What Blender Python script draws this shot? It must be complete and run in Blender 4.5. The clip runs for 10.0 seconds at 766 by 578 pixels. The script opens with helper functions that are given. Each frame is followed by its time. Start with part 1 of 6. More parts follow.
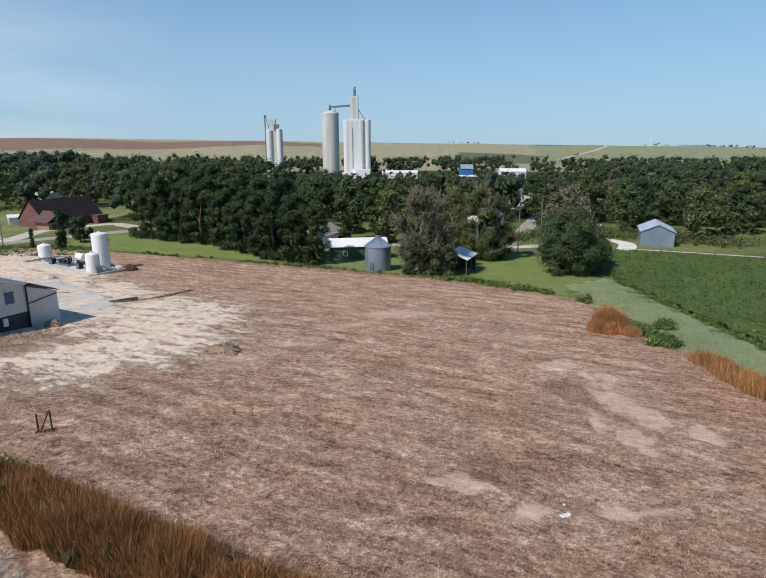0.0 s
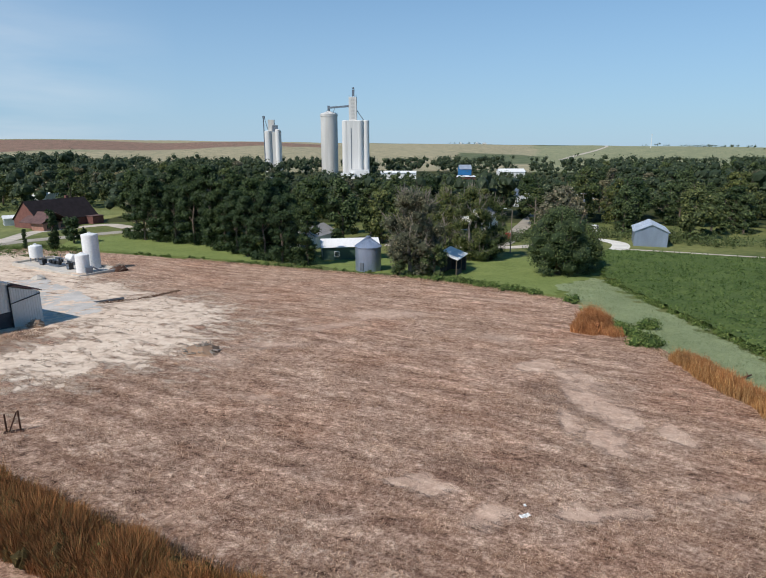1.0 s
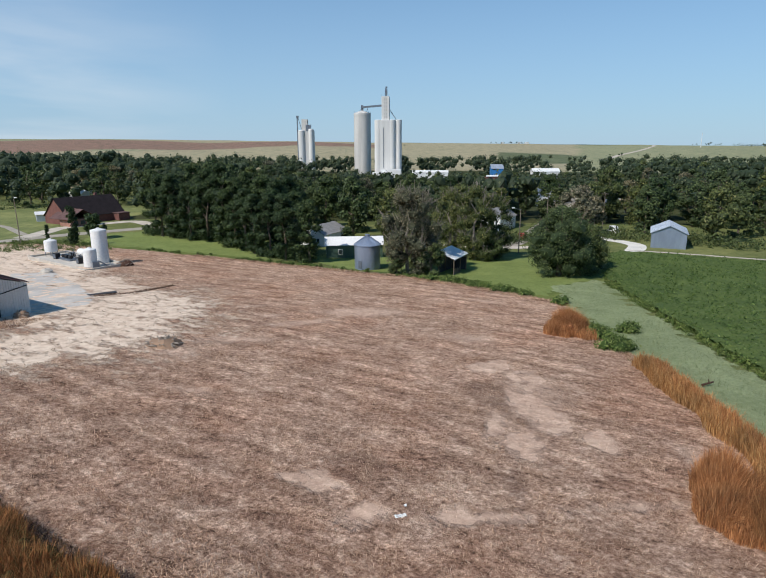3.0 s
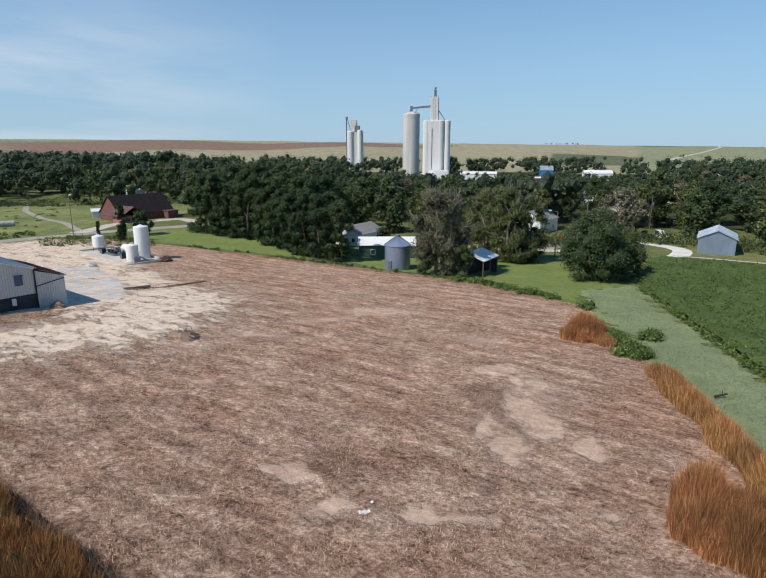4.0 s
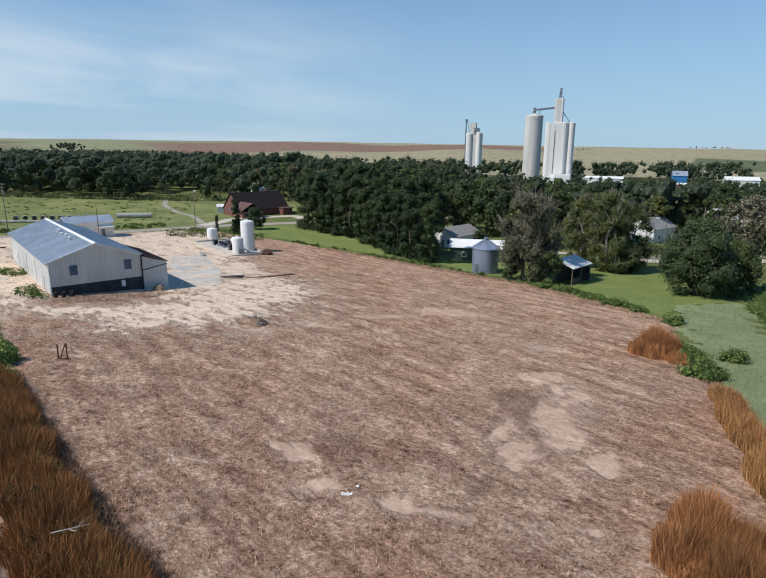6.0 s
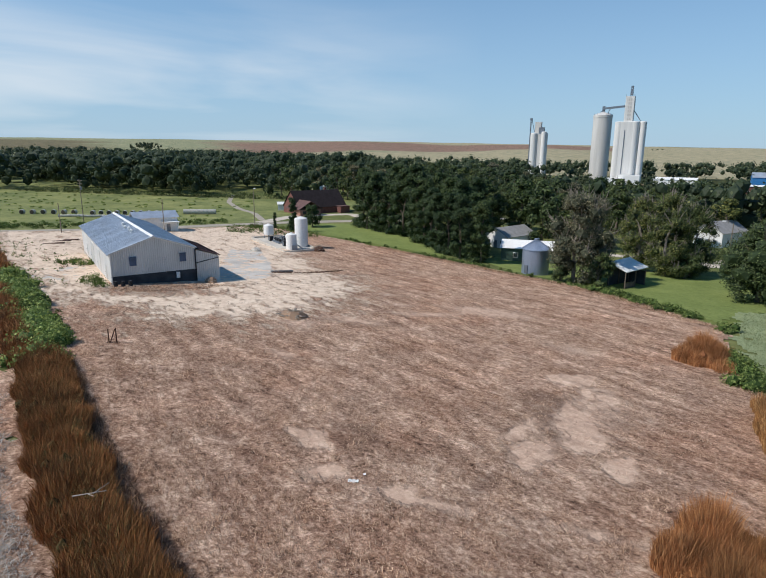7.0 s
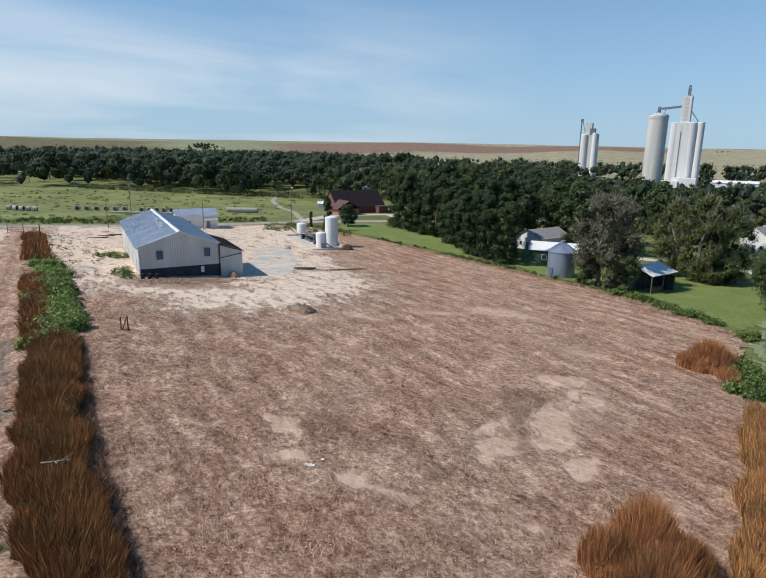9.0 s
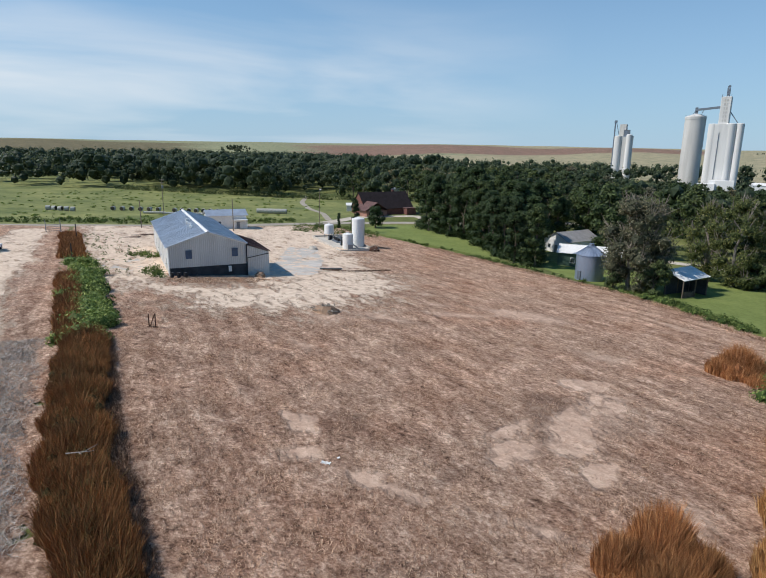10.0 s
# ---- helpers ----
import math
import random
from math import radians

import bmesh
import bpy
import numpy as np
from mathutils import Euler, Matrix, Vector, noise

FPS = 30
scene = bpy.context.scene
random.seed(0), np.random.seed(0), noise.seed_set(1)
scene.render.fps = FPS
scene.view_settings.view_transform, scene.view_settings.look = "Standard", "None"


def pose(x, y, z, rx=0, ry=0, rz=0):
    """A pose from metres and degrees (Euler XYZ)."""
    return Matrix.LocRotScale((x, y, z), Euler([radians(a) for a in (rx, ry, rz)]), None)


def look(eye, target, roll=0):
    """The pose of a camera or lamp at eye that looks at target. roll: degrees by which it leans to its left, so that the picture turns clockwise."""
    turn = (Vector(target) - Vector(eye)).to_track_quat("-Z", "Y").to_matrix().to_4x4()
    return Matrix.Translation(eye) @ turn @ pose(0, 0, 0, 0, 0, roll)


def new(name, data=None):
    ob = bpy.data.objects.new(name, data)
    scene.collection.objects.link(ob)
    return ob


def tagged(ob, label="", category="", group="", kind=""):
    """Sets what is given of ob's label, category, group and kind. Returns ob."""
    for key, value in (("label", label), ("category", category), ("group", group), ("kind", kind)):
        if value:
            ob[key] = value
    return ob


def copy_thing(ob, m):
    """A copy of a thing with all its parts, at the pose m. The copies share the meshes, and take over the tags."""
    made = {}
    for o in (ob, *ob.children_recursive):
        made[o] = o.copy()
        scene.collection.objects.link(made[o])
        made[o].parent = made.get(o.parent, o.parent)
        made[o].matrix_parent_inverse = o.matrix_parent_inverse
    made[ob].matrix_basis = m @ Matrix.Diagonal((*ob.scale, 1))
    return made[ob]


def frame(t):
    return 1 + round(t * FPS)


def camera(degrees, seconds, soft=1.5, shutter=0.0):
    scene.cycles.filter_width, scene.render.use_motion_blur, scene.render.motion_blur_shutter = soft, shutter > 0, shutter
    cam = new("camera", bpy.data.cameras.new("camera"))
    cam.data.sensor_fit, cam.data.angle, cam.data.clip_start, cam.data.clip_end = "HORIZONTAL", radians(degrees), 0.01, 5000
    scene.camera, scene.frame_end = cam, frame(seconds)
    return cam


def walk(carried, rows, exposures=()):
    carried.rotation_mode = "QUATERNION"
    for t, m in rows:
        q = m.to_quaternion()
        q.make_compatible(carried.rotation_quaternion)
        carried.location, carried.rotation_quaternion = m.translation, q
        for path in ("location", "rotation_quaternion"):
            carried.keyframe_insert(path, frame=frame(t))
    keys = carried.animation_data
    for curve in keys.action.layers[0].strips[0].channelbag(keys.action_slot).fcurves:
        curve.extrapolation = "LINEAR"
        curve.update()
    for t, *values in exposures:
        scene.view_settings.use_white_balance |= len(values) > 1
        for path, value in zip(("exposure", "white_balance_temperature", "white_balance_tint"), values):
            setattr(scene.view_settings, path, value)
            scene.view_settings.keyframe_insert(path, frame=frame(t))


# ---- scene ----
cam = camera(67.7, 10.0, soft=1.15)
PATH = [
    (0, (1.529, -1.785, 18.553), (1.479, 0.155, 18.07), -0.0),
    (0.5, (2.384, -1.695, 18.49), (2.33, 0.245, 18.009), -0.1),
    (1, (3.795, -1.629, 18.467), (3.74, 0.311, 17.986), -0.1),
    (1.5, (5.725, -1.458, 18.413), (5.67, 0.482, 17.931), -0.1),
    (2, (7.916, -1.297, 18.348), (7.863, 0.643, 17.866), -0.1),
    (3.5, (14.323, -0.847, 18.144), (14.027, 1.072, 17.663), -0.1),
    (4, (16.396, -0.754, 18.16), (16.031, 1.153, 17.681), 0.0),
    (4.5, (18.195, -0.64, 18.166), (17.768, 1.254, 17.688), 0.1),
    (5, (19.965, -0.484, 18.173), (19.402, 1.375, 17.695), 0.2),
    (5.5, (21.622, -0.3, 18.15), (20.959, 1.526, 17.675), 0.3),
    (7, (26.031, 0.464, 17.918), (25.081, 2.159, 17.443), 0.5),
    (7.5, (27.396, 0.809, 17.898), (26.376, 2.463, 17.422), 0.5),
    (8, (28.729, 1.243, 17.869), (27.692, 2.886, 17.396), 0.6),
    (8.5, (30.076, 1.703, 17.851), (29.041, 3.347, 17.378), 0.6),
    (9, (31.144, 2.15, 17.811), (30.048, 3.755, 17.338), 0.7),
    (9.5, (31.653, 2.386, 17.787), (30.484, 3.939, 17.318), 0.7),
    (10, (31.793, 2.401, 17.779), (30.615, 3.948, 17.311), 0.7),
]
walk(cam, [(t, look(eye, target, roll)) for t, eye, target, roll in PATH])

# ---- light ----
SUN = Vector((-0.72, -0.69, 1.10)).normalized()
sun = new("sun", bpy.data.lights.new("sun", "SUN"))
sun.data.energy, sun.data.angle, sun.data.color = 4.2, radians(0.55), (1.0, 0.955, 0.90)
sun.matrix_world = look((0, 0, 300), Vector((0, 0, 300)) - SUN)
scene.view_settings.exposure = 0.0

world = bpy.data.worlds.new("sky")
scene.world = world
world.use_nodes = True
wn, wl = world.node_tree.nodes, world.node_tree.links
wn.clear()
sky = wn.new("ShaderNodeTexSky")
sky.sky_type, sky.sun_disc = "NISHITA", False
sky.sun_elevation, sky.sun_rotation = math.asin(SUN.z), math.atan2(SUN.x, SUN.y)
sky.altitude, sky.air_density, sky.dust_density, sky.ozone_density = 300, 1.0, 0.0, 4.0
geo = wn.new("ShaderNodeTexCoord")
# thin cirrus: streaks stretched along the wind, low over the western half of the sky
mp = wn.new("ShaderNodeMapping")
mp.inputs["Rotation"].default_value = (0.12, 0.30, 0.55)
mp.inputs["Scale"].default_value = (1.3, 1.3, 9.0)
cn = wn.new("ShaderNodeTexNoise")
cn.inputs["Scale"].default_value, cn.inputs["Detail"].default_value, cn.inputs["Distortion"].default_value = 1.2, 5, 0.4
cr = wn.new("ShaderNodeMapRange")
cr.inputs["From Min"].default_value, cr.inputs["From Max"].default_value = 0.42, 0.74
sep = wn.new("ShaderNodeSeparateXYZ")
west = wn.new("ShaderNodeMapRange")
west.inputs["From Min"].default_value, west.inputs["From Max"].default_value = -0.34, -0.66
mul = wn.new("ShaderNodeMath"); mul.operation = "MULTIPLY"
mul2 = wn.new("ShaderNodeMath"); mul2.operation = "MULTIPLY"; mul2.inputs[1].default_value = 0.9
mix = wn.new("ShaderNodeMix"); mix.data_type = "RGBA"
mix.inputs["B"].default_value = (8.4, 8.7, 9.0, 1)
bg = wn.new("ShaderNodeBackground"); bg.inputs["Strength"].default_value = 0.100
wo = wn.new("ShaderNodeOutputWorld")
wl.new(geo.outputs["Generated"], mp.inputs["Vector"])
wl.new(mp.outputs["Vector"], cn.inputs["Vector"])
wl.new(cn.outputs["Fac"], cr.inputs["Value"])
wl.new(geo.outputs["Generated"], sep.inputs["Vector"])
wl.new(sep.outputs["X"], west.inputs["Value"])
wl.new(cr.outputs["Result"], mul.inputs[0])
low = wn.new("ShaderNodeMapRange")
low.inputs["From Min"].default_value, low.inputs["From Max"].default_value = 0.25, 0.11
band = wn.new("ShaderNodeMath"); band.operation = "MULTIPLY"
wl.new(sep.outputs["Z"], low.inputs["Value"])
wl.new(west.outputs["Result"], band.inputs[0])
wl.new(low.outputs["Result"], band.inputs[1])
wl.new(band.outputs[0], mul.inputs[1])
wl.new(mul.outputs[0], mul2.inputs[0])
wl.new(mul2.outputs[0], mix.inputs["Factor"])
tint = wn.new("ShaderNodeMix"); tint.data_type, tint.blend_type = "RGBA", "MULTIPLY"
tint.inputs["Factor"].default_value = 1.0
tint.inputs["B"].default_value = (0.62, 1.06, 1.20, 1)
haze = wn.new("ShaderNodeMapRange")
haze.inputs["From Min"].default_value, haze.inputs["From Max"].default_value = -0.01, 0.42
haze.inputs["To Min"].default_value, haze.inputs["To Max"].default_value = 0.90, 0.0
hz_mix = wn.new("ShaderNodeMix"); hz_mix.data_type = "RGBA"
hz_mix.inputs["B"].default_value = (4.0, 5.35, 7.1, 1)
wl.new(sep.outputs["Z"], haze.inputs["Value"])
wl.new(sky.outputs["Color"], tint.inputs["A"])
wl.new(tint.outputs["Result"], hz_mix.inputs["A"])
wl.new(haze.outputs["Result"], hz_mix.inputs["Factor"])
wl.new(hz_mix.outputs["Result"], mix.inputs["A"])
wl.new(mix.outputs["Result"], bg.inputs["Color"])
wl.new(bg.outputs["Background"], wo.inputs["Surface"])


# ---- the lie of the land ----
def ease(a, b, x):
    t = min(1, max(0, (x - a) / (b - a)))
    return t * t * (3 - 2 * t)


def ground(x, y):
    """Height of the land: a field that falls to a valley floor with the town, then long hills."""
    p = -0.45 - 0.073 * (y - 25) - 0.012 * max(-60, min(60, x))
    d = p + 7.6
    h = -7.6 + (d if d > 20 else math.log(1 + math.exp(d / 1.5)) * 1.5)
    r = math.hypot(x, y)
    if r > 600:
        az = math.degrees(math.atan2(x, y))
        rim = 3400 * math.tan(radians(max(-0.05, min(0.70, 0.37 - 0.0125 * az)))) + 25.5
        wave = 5 * math.sin(az * 0.35) * ease(900, 2000, r)
        h += ease(640, 3400, r) * rim - ease(3400, 4700, r) * 40 + wave * (1 - ease(2400, 3300, r))
        h += 1.6 * math.sin(az * 0.9 + 1) * math.sin(az * 0.23) * ease(2600, 3300, r)
    return h


# ---- materials ----
def shader(name, rough=0.85, metal=0.0, spec=0.3):
    m = bpy.data.materials.new(name)
    m.use_nodes = True
    b = m.node_tree.nodes["Principled BSDF"]
    b.inputs["Roughness"].default_value = rough
    b.inputs["Metallic"].default_value = metal
    b.inputs["Specular IOR Level"].default_value = spec
    return m, m.node_tree.nodes, m.node_tree.links, b


def noise_node(n, l, scale, detail=5, stretch=None, coord="Object", rough=0.55, turn=0):
    t = n.new("ShaderNodeTexCoord")
    x = n.new("ShaderNodeTexNoise")
    x.inputs["Scale"].default_value, x.inputs["Detail"].default_value, x.inputs["Roughness"].default_value = scale, detail, rough
    if stretch:
        k = n.new("ShaderNodeMapping")
        k.vector_type = "TEXTURE"
        k.inputs["Scale"].default_value = tuple(1 / v for v in stretch)
        k.inputs["Rotation"].default_value = (0, 0, radians(turn))
        l.new(t.outputs[coord], k.inputs["Vector"])
        l.new(k.outputs["Vector"], x.inputs["Vector"])
    else:
        l.new(t.outputs[coord], x.inputs["Vector"])
    return x.outputs["Fac"]


def ramp(n, l, fac, stops):
    r = n.new("ShaderNodeValToRGB")
    e = r.color_ramp.elements
    while len(e) < len(stops):
        e.new(0.5)
    for k, (p, c) in zip(e, stops):
        k.position, k.color = p, (*c, 1)
    l.new(fac, r.inputs["Fac"])
    return r.outputs["Color"]


def blend(n, l, a, b, fac, mode="MIX"):
    x = n.new("ShaderNodeMix")
    x.data_type, x.blend_type = "RGBA", mode
    for v, s in ((a, "A"), (b, "B")):
        if isinstance(v, tuple):
            x.inputs[s].default_value = (*v, 1)
        else:
            l.new(v, x.inputs[s])
    if isinstance(fac, (int, float)):
        x.inputs["Factor"].default_value = fac
    else:
        l.new(fac, x.inputs["Factor"])
    return x.outputs["Result"]


def maths(n, l, op, a, b=0.5, clamp=False):
    x = n.new("ShaderNodeMath")
    x.operation, x.use_clamp = op, clamp
    for i, v in enumerate((a, b)):
        if isinstance(v, (int, float)):
            x.inputs[i].default_value = v
        else:
            l.new(v, x.inputs[i])
    return x.outputs[0]


def bump(n, l, b, height, strength=0.4, dist=0.05):
    x = n.new("ShaderNodeBump")
    x.inputs["Strength"].default_value, x.inputs["Distance"].default_value = strength, dist
    l.new(height, x.inputs["Height"])
    l.new(x.outputs["Normal"], b.inputs["Normal"])


def plain(name, colour, rough=0.7, metal=0.0, scale=2.0, vary=0.22, fine=25.0, relief=0.1, spec=0.3, streak=None):
    """A painted, metal or mineral surface with stains at one scale and grain at another."""
    m, n, l, b = shader(name, rough, metal, spec)
    a = noise_node(n, l, scale, 4, streak)
    f = noise_node(n, l, fine, 3)
    lo = tuple(c * (1 - vary) for c in colour)
    hi = tuple(min(1, c * (1 + vary * 0.6)) for c in colour)
    c = ramp(n, l, a, [(0.3, lo), (0.7, hi)])
    g = ramp(n, l, f, [(0.2, (0.85, 0.85, 0.85)), (0.8, (1.08, 1.08, 1.08))])
    l.new(blend(n, l, c, g, 1.0, "MULTIPLY"), b.inputs["Base Color"])
    bump(n, l, b, f, relief, 0.02)
    return m


def ground_material():
    m, n, l, b = shader("land", 0.95, 0, 0.1)
    at = n.new("ShaderNodeVertexColor"); at.layer_name = "cover"
    big = ramp(n, l, noise_node(n, l, 0.05, 8, rough=0.68), [(0.32, (0.55, 0.64, 0.55)), (0.68, (1.38, 1.26, 1.15))])
    mid = ramp(n, l, noise_node(n, l, 0.45, 6, rough=0.7), [(0.25, (0.6, 0.66, 0.6)), (0.75, (1.35, 1.25, 1.2))])
    c = blend(n, l, at.outputs["Color"], big, 1.0, "MULTIPLY")
    c = blend(n, l, c, mid, 1.0, "MULTIPLY")
    l.new(c, b.inputs["Base Color"])
    bump(n, l, b, noise_node(n, l, 3.0, 6), 0.5, 0.12)
    return m


ROWS = -25.5  # the mower's direction, in degrees from x


def field_material():
    """Mown weed stubble on reddish soil, with bare pale sand and smooth clay where the masks say so."""
    m, n, l, b = shader("stubble_soil", 0.95, 0, 0.1)
    at = n.new("ShaderNodeVertexColor"); at.layer_name = "bare"
    sep3 = n.new("ShaderNodeSeparateColor")
    l.new(at.outputs["Color"], sep3.inputs["Color"])
    wide = noise_node(n, l, 0.7, 6, (0.45, 1.0, 1.0), rough=0.7, turn=ROWS)
    straw = noise_node(n, l, 2.3, 9, (0.68, 1.0, 1.0), rough=0.80, turn=ROWS + 6)
    straw2 = noise_node(n, l, 6.0, 7, (1.0, 0.6, 1.0), rough=0.8, turn=ROWS - 30)
    mixs = maths(n, l, "ADD", maths(n, l, "MULTIPLY", straw, 0.44), maths(n, l, "ADD", maths(n, l, "MULTIPLY", straw2, 0.34), maths(n, l, "MULTIPLY", wide, 0.22)))
    c = ramp(n, l, mixs, [(0.405, (0.070, 0.037, 0.025)), (0.455, (0.270, 0.161, 0.108)), (0.510, (0.500, 0.320, 0.222)), (0.575, (0.87, 0.65, 0.485))])
    rows = n.new("ShaderNodeTexWave")
    rows.inputs["Scale"].default_value, rows.inputs["Distortion"].default_value, rows.inputs["Detail"].default_value, rows.inputs["Detail Scale"].default_value = 0.11, 3.2, 4, 0.9
    tc = n.new("ShaderNodeTexCoord"); mpr = n.new("ShaderNodeMapping"); mpr.inputs["Rotation"].default_value = (0, 0, radians(-90 - ROWS))
    l.new(tc.outputs["Object"], mpr.inputs["Vector"]); l.new(mpr.outputs["Vector"], rows.inputs["Vector"])
    patchy = maths(n, l, "MULTIPLY", maths(n, l, "SUBTRACT", noise_node(n, l, 0.06, 3), 0.36), 3.5, True)
    c = blend(n, l, c, ramp(n, l, rows.outputs["Fac"], [(0.0, (0.60, 0.54, 0.52)), (0.32, (1.0, 1.0, 1.0)), (1.0, (1.14, 1.14, 1.14))]), maths(n, l, "MULTIPLY", patchy, 0.8), "MULTIPLY")
    blotch = ramp(n, l, noise_node(n, l, 0.26, 7, (0.60, 1.0, 1.0), rough=0.7, turn=ROWS + 4), [(0.34, (0.74, 0.67, 0.63)), (0.5, (1, 1, 1)), (0.66, (1.14, 1.15, 1.15))])
    c = blend(n, l, c, blotch, 1.0, "MULTIPLY")
    tint = ramp(n, l, noise_node(n, l, 0.08, 6), [(0.3, (1.04, 0.95, 0.90)), (0.5, (1, 1, 1)), (0.7, (0.98, 1.0, 1.0))])
    c = blend(n, l, c, tint, 1.0, "MULTIPLY")
    grain = noise_node(n, l, 1.1, 7, rough=0.65)
    sand = ramp(n, l, grain, [(0.3, (0.53, 0.385, 0.28)), (0.5, (0.70, 0.545, 0.41)), (0.7, (0.81, 0.675, 0.53))])
    clay = ramp(n, l, grain, [(0.3, (0.46, 0.310, 0.225)), (0.7, (0.68, 0.50, 0.375))])
    break1 = noise_node(n, l, 0.50, 9, (0.42, 1.0, 1.0), rough=0.74, turn=ROWS + 5)
    break2 = noise_node(n, l, 1.5, 8, (0.55, 1.0, 1.0), rough=0.68, turn=ROWS - 10)
    b1, b2 = maths(n, l, "SUBTRACT", break1, 0.5), maths(n, l, "SUBTRACT", break2, 0.5)
    def mask(ch, wide_break, fine_break, gain):
        v = maths(n, l, "ADD", maths(n, l, "MULTIPLY", b1, wide_break), maths(n, l, "MULTIPLY", b2, fine_break))
        v = maths(n, l, "SUBTRACT", maths(n, l, "ADD", sep3.outputs[ch], v), 0.5)
        return maths(n, l, "MULTIPLY", v, gain, True)
    bald = mask("Green", 0.9, 1.3, 2.6)
    pale = mask("Red", 2.4, 1.5, 2.8)
    damp = maths(n, l, "MULTIPLY", mask("Blue", 0.6, 1.2, 2.4), 0.46)
    c = blend(n, l, c, clay, maths(n, l, "MULTIPLY", bald, 0.62))
    c = blend(n, l, c, sand, pale)
    c = blend(n, l, c, (0.150, 0.086, 0.060), damp)
    l.new(c, b.inputs["Base Color"])
    smooth = maths(n, l, "SUBTRACT", 1.0, maths(n, l, "MAXIMUM", bald, pale), True)
    height = maths(n, l, "ADD", maths(n, l, "MULTIPLY", mixs, maths(n, l, "ADD", maths(n, l, "MULTIPLY", smooth, 0.85), 0.15)), maths(n, l, "MULTIPLY", maths(n, l, "MULTIPLY", rows.outputs["Fac"], patchy), 0.05))
    bump(n, l, b, height, 1.0, 0.40)
    return m


def leaf_material(name, dark, light, dry=None):
    m, n, l, b = shader(name, 0.6, 0, 0.25)
    g = n.new("ShaderNodeNewGeometry")
    c = ramp(n, l, g.outputs["Random Per Island"], [(0.0, dark), (0.75, light), (1.0, tuple(min(1, v * 1.35) for v in (dry or light)))])
    o = n.new("ShaderNodeObjectInfo")
    t = ramp(n, l, o.outputs["Random"], [(0.0, (0.72, 0.78, 0.72)), (0.5, (1, 1, 1)), (1.0, (1.25, 1.15, 0.95))])
    c = blend(n, l, c, t, 1.0, "MULTIPLY")
    l.new(c, b.inputs["Base Color"])
    tr = n.new("ShaderNodeBsdfTranslucent")
    l.new(c, tr.inputs["Color"])
    mx = n.new("ShaderNodeMixShader"); mx.inputs[0].default_value = 0.22
    l.new(b.outputs[0], mx.inputs[1]); l.new(tr.outputs[0], mx.inputs[2])
    l.new(mx.outputs[0], n["Material Output"].inputs["Surface"])
    return m


M_LAND = ground_material()
M_FIELD = field_material()
M_LEAF = leaf_material("leaves_green", (0.038, 0.058, 0.023), (0.105, 0.138, 0.050))
M_LEAF_DARK = leaf_material("leaves_deep_green", (0.020, 0.038, 0.014), (0.060, 0.092, 0.032))
M_LEAF_GREY = leaf_material("leaves_grey_green", (0.080, 0.082, 0.050), (0.215, 0.200, 0.120), (0.28, 0.225, 0.155))
M_LEAF_OLIVE = leaf_material("leaves_olive_green", (0.045, 0.062, 0.022), (0.125, 0.150, 0.048), (0.16, 0.16, 0.06))
M_BARK = plain("bark", (0.16, 0.125, 0.095), 0.95, 0, 3, 0.4, 14, 0.6)
M_GREYBARK = plain("weathered_elm_bark", (0.25, 0.215, 0.18), 0.95, 0, 3, 0.35, 14, 0.4)
M_DEAD = plain("dead_wood", (0.34, 0.29, 0.235), 0.9, 0, 3, 0.3, 14, 0.4)
M_CONC = plain("concrete", (0.55, 0.50, 0.43), 0.9, 0, 0.5, 0.2, 9, 0.2)
M_SLAB = plain("worn_slab", (0.56, 0.51, 0.45), 0.9, 0, 0.3, 0.22, 5, 0.2)
M_WHITE = plain("white_paint", (0.80, 0.79, 0.76), 0.5, 0, 0.25, 0.10, 3, 0.05, streak=(1, 1, 0.15))
M_SILO = plain("whitewashed_concrete", (0.74, 0.72, 0.68), 0.85, 0, 0.22, 0.16, 2, 0.1, streak=(1, 1, 0.08))
M_SILO_GREY = plain("weathered_concrete", (0.62, 0.60, 0.56), 0.9, 0, 0.22, 0.2, 2, 0.1, streak=(1, 1, 0.08))
M_TIN = plain("galvanised_sheet", (0.33, 0.39, 0.49), 0.45, 0.6, 0.5, 0.18, 8, 0.05, 0.5, streak=(1, 1, 0.3))
M_ROOF = plain("galvanised_roof", (0.47, 0.52, 0.58), 0.48, 0.5, 0.35, 0.18, 6, 0.05, 0.5)
M_WALL = plain("ribbed_wall_sheet", (0.60, 0.60, 0.58), 0.5, 0.15, 0.4, 0.14, 6, 0.05, streak=(1, 1, 0.2))
M_DARK = plain("dark_concrete", (0.05, 0.052, 0.058), 0.85, 0, 0.8, 0.4, 10, 0.2)
M_BRICK = plain("red_brick", (0.20, 0.088, 0.072), 0.9, 0, 0.8, 0.25, 12, 0.2)
M_SHINGLE = plain("dark_shingles", (0.024, 0.017, 0.018), 0.95, 0, 0.8, 0.35, 6, 0.3)
M_SHINGLE_RED = plain("brown_shingles", (0.13, 0.075, 0.068), 0.95, 0, 0.8, 0.25, 6, 0.3)
M_SHINGLE_GREY = plain("grey_shingles", (0.30, 0.29, 0.28), 0.9, 0, 0.8, 0.2, 6, 0.2)
M_GREENWALL = plain("green_sheet", (0.07, 0.115, 0.085), 0.5, 0.1, 0.6, 0.15, 8, 0.05)
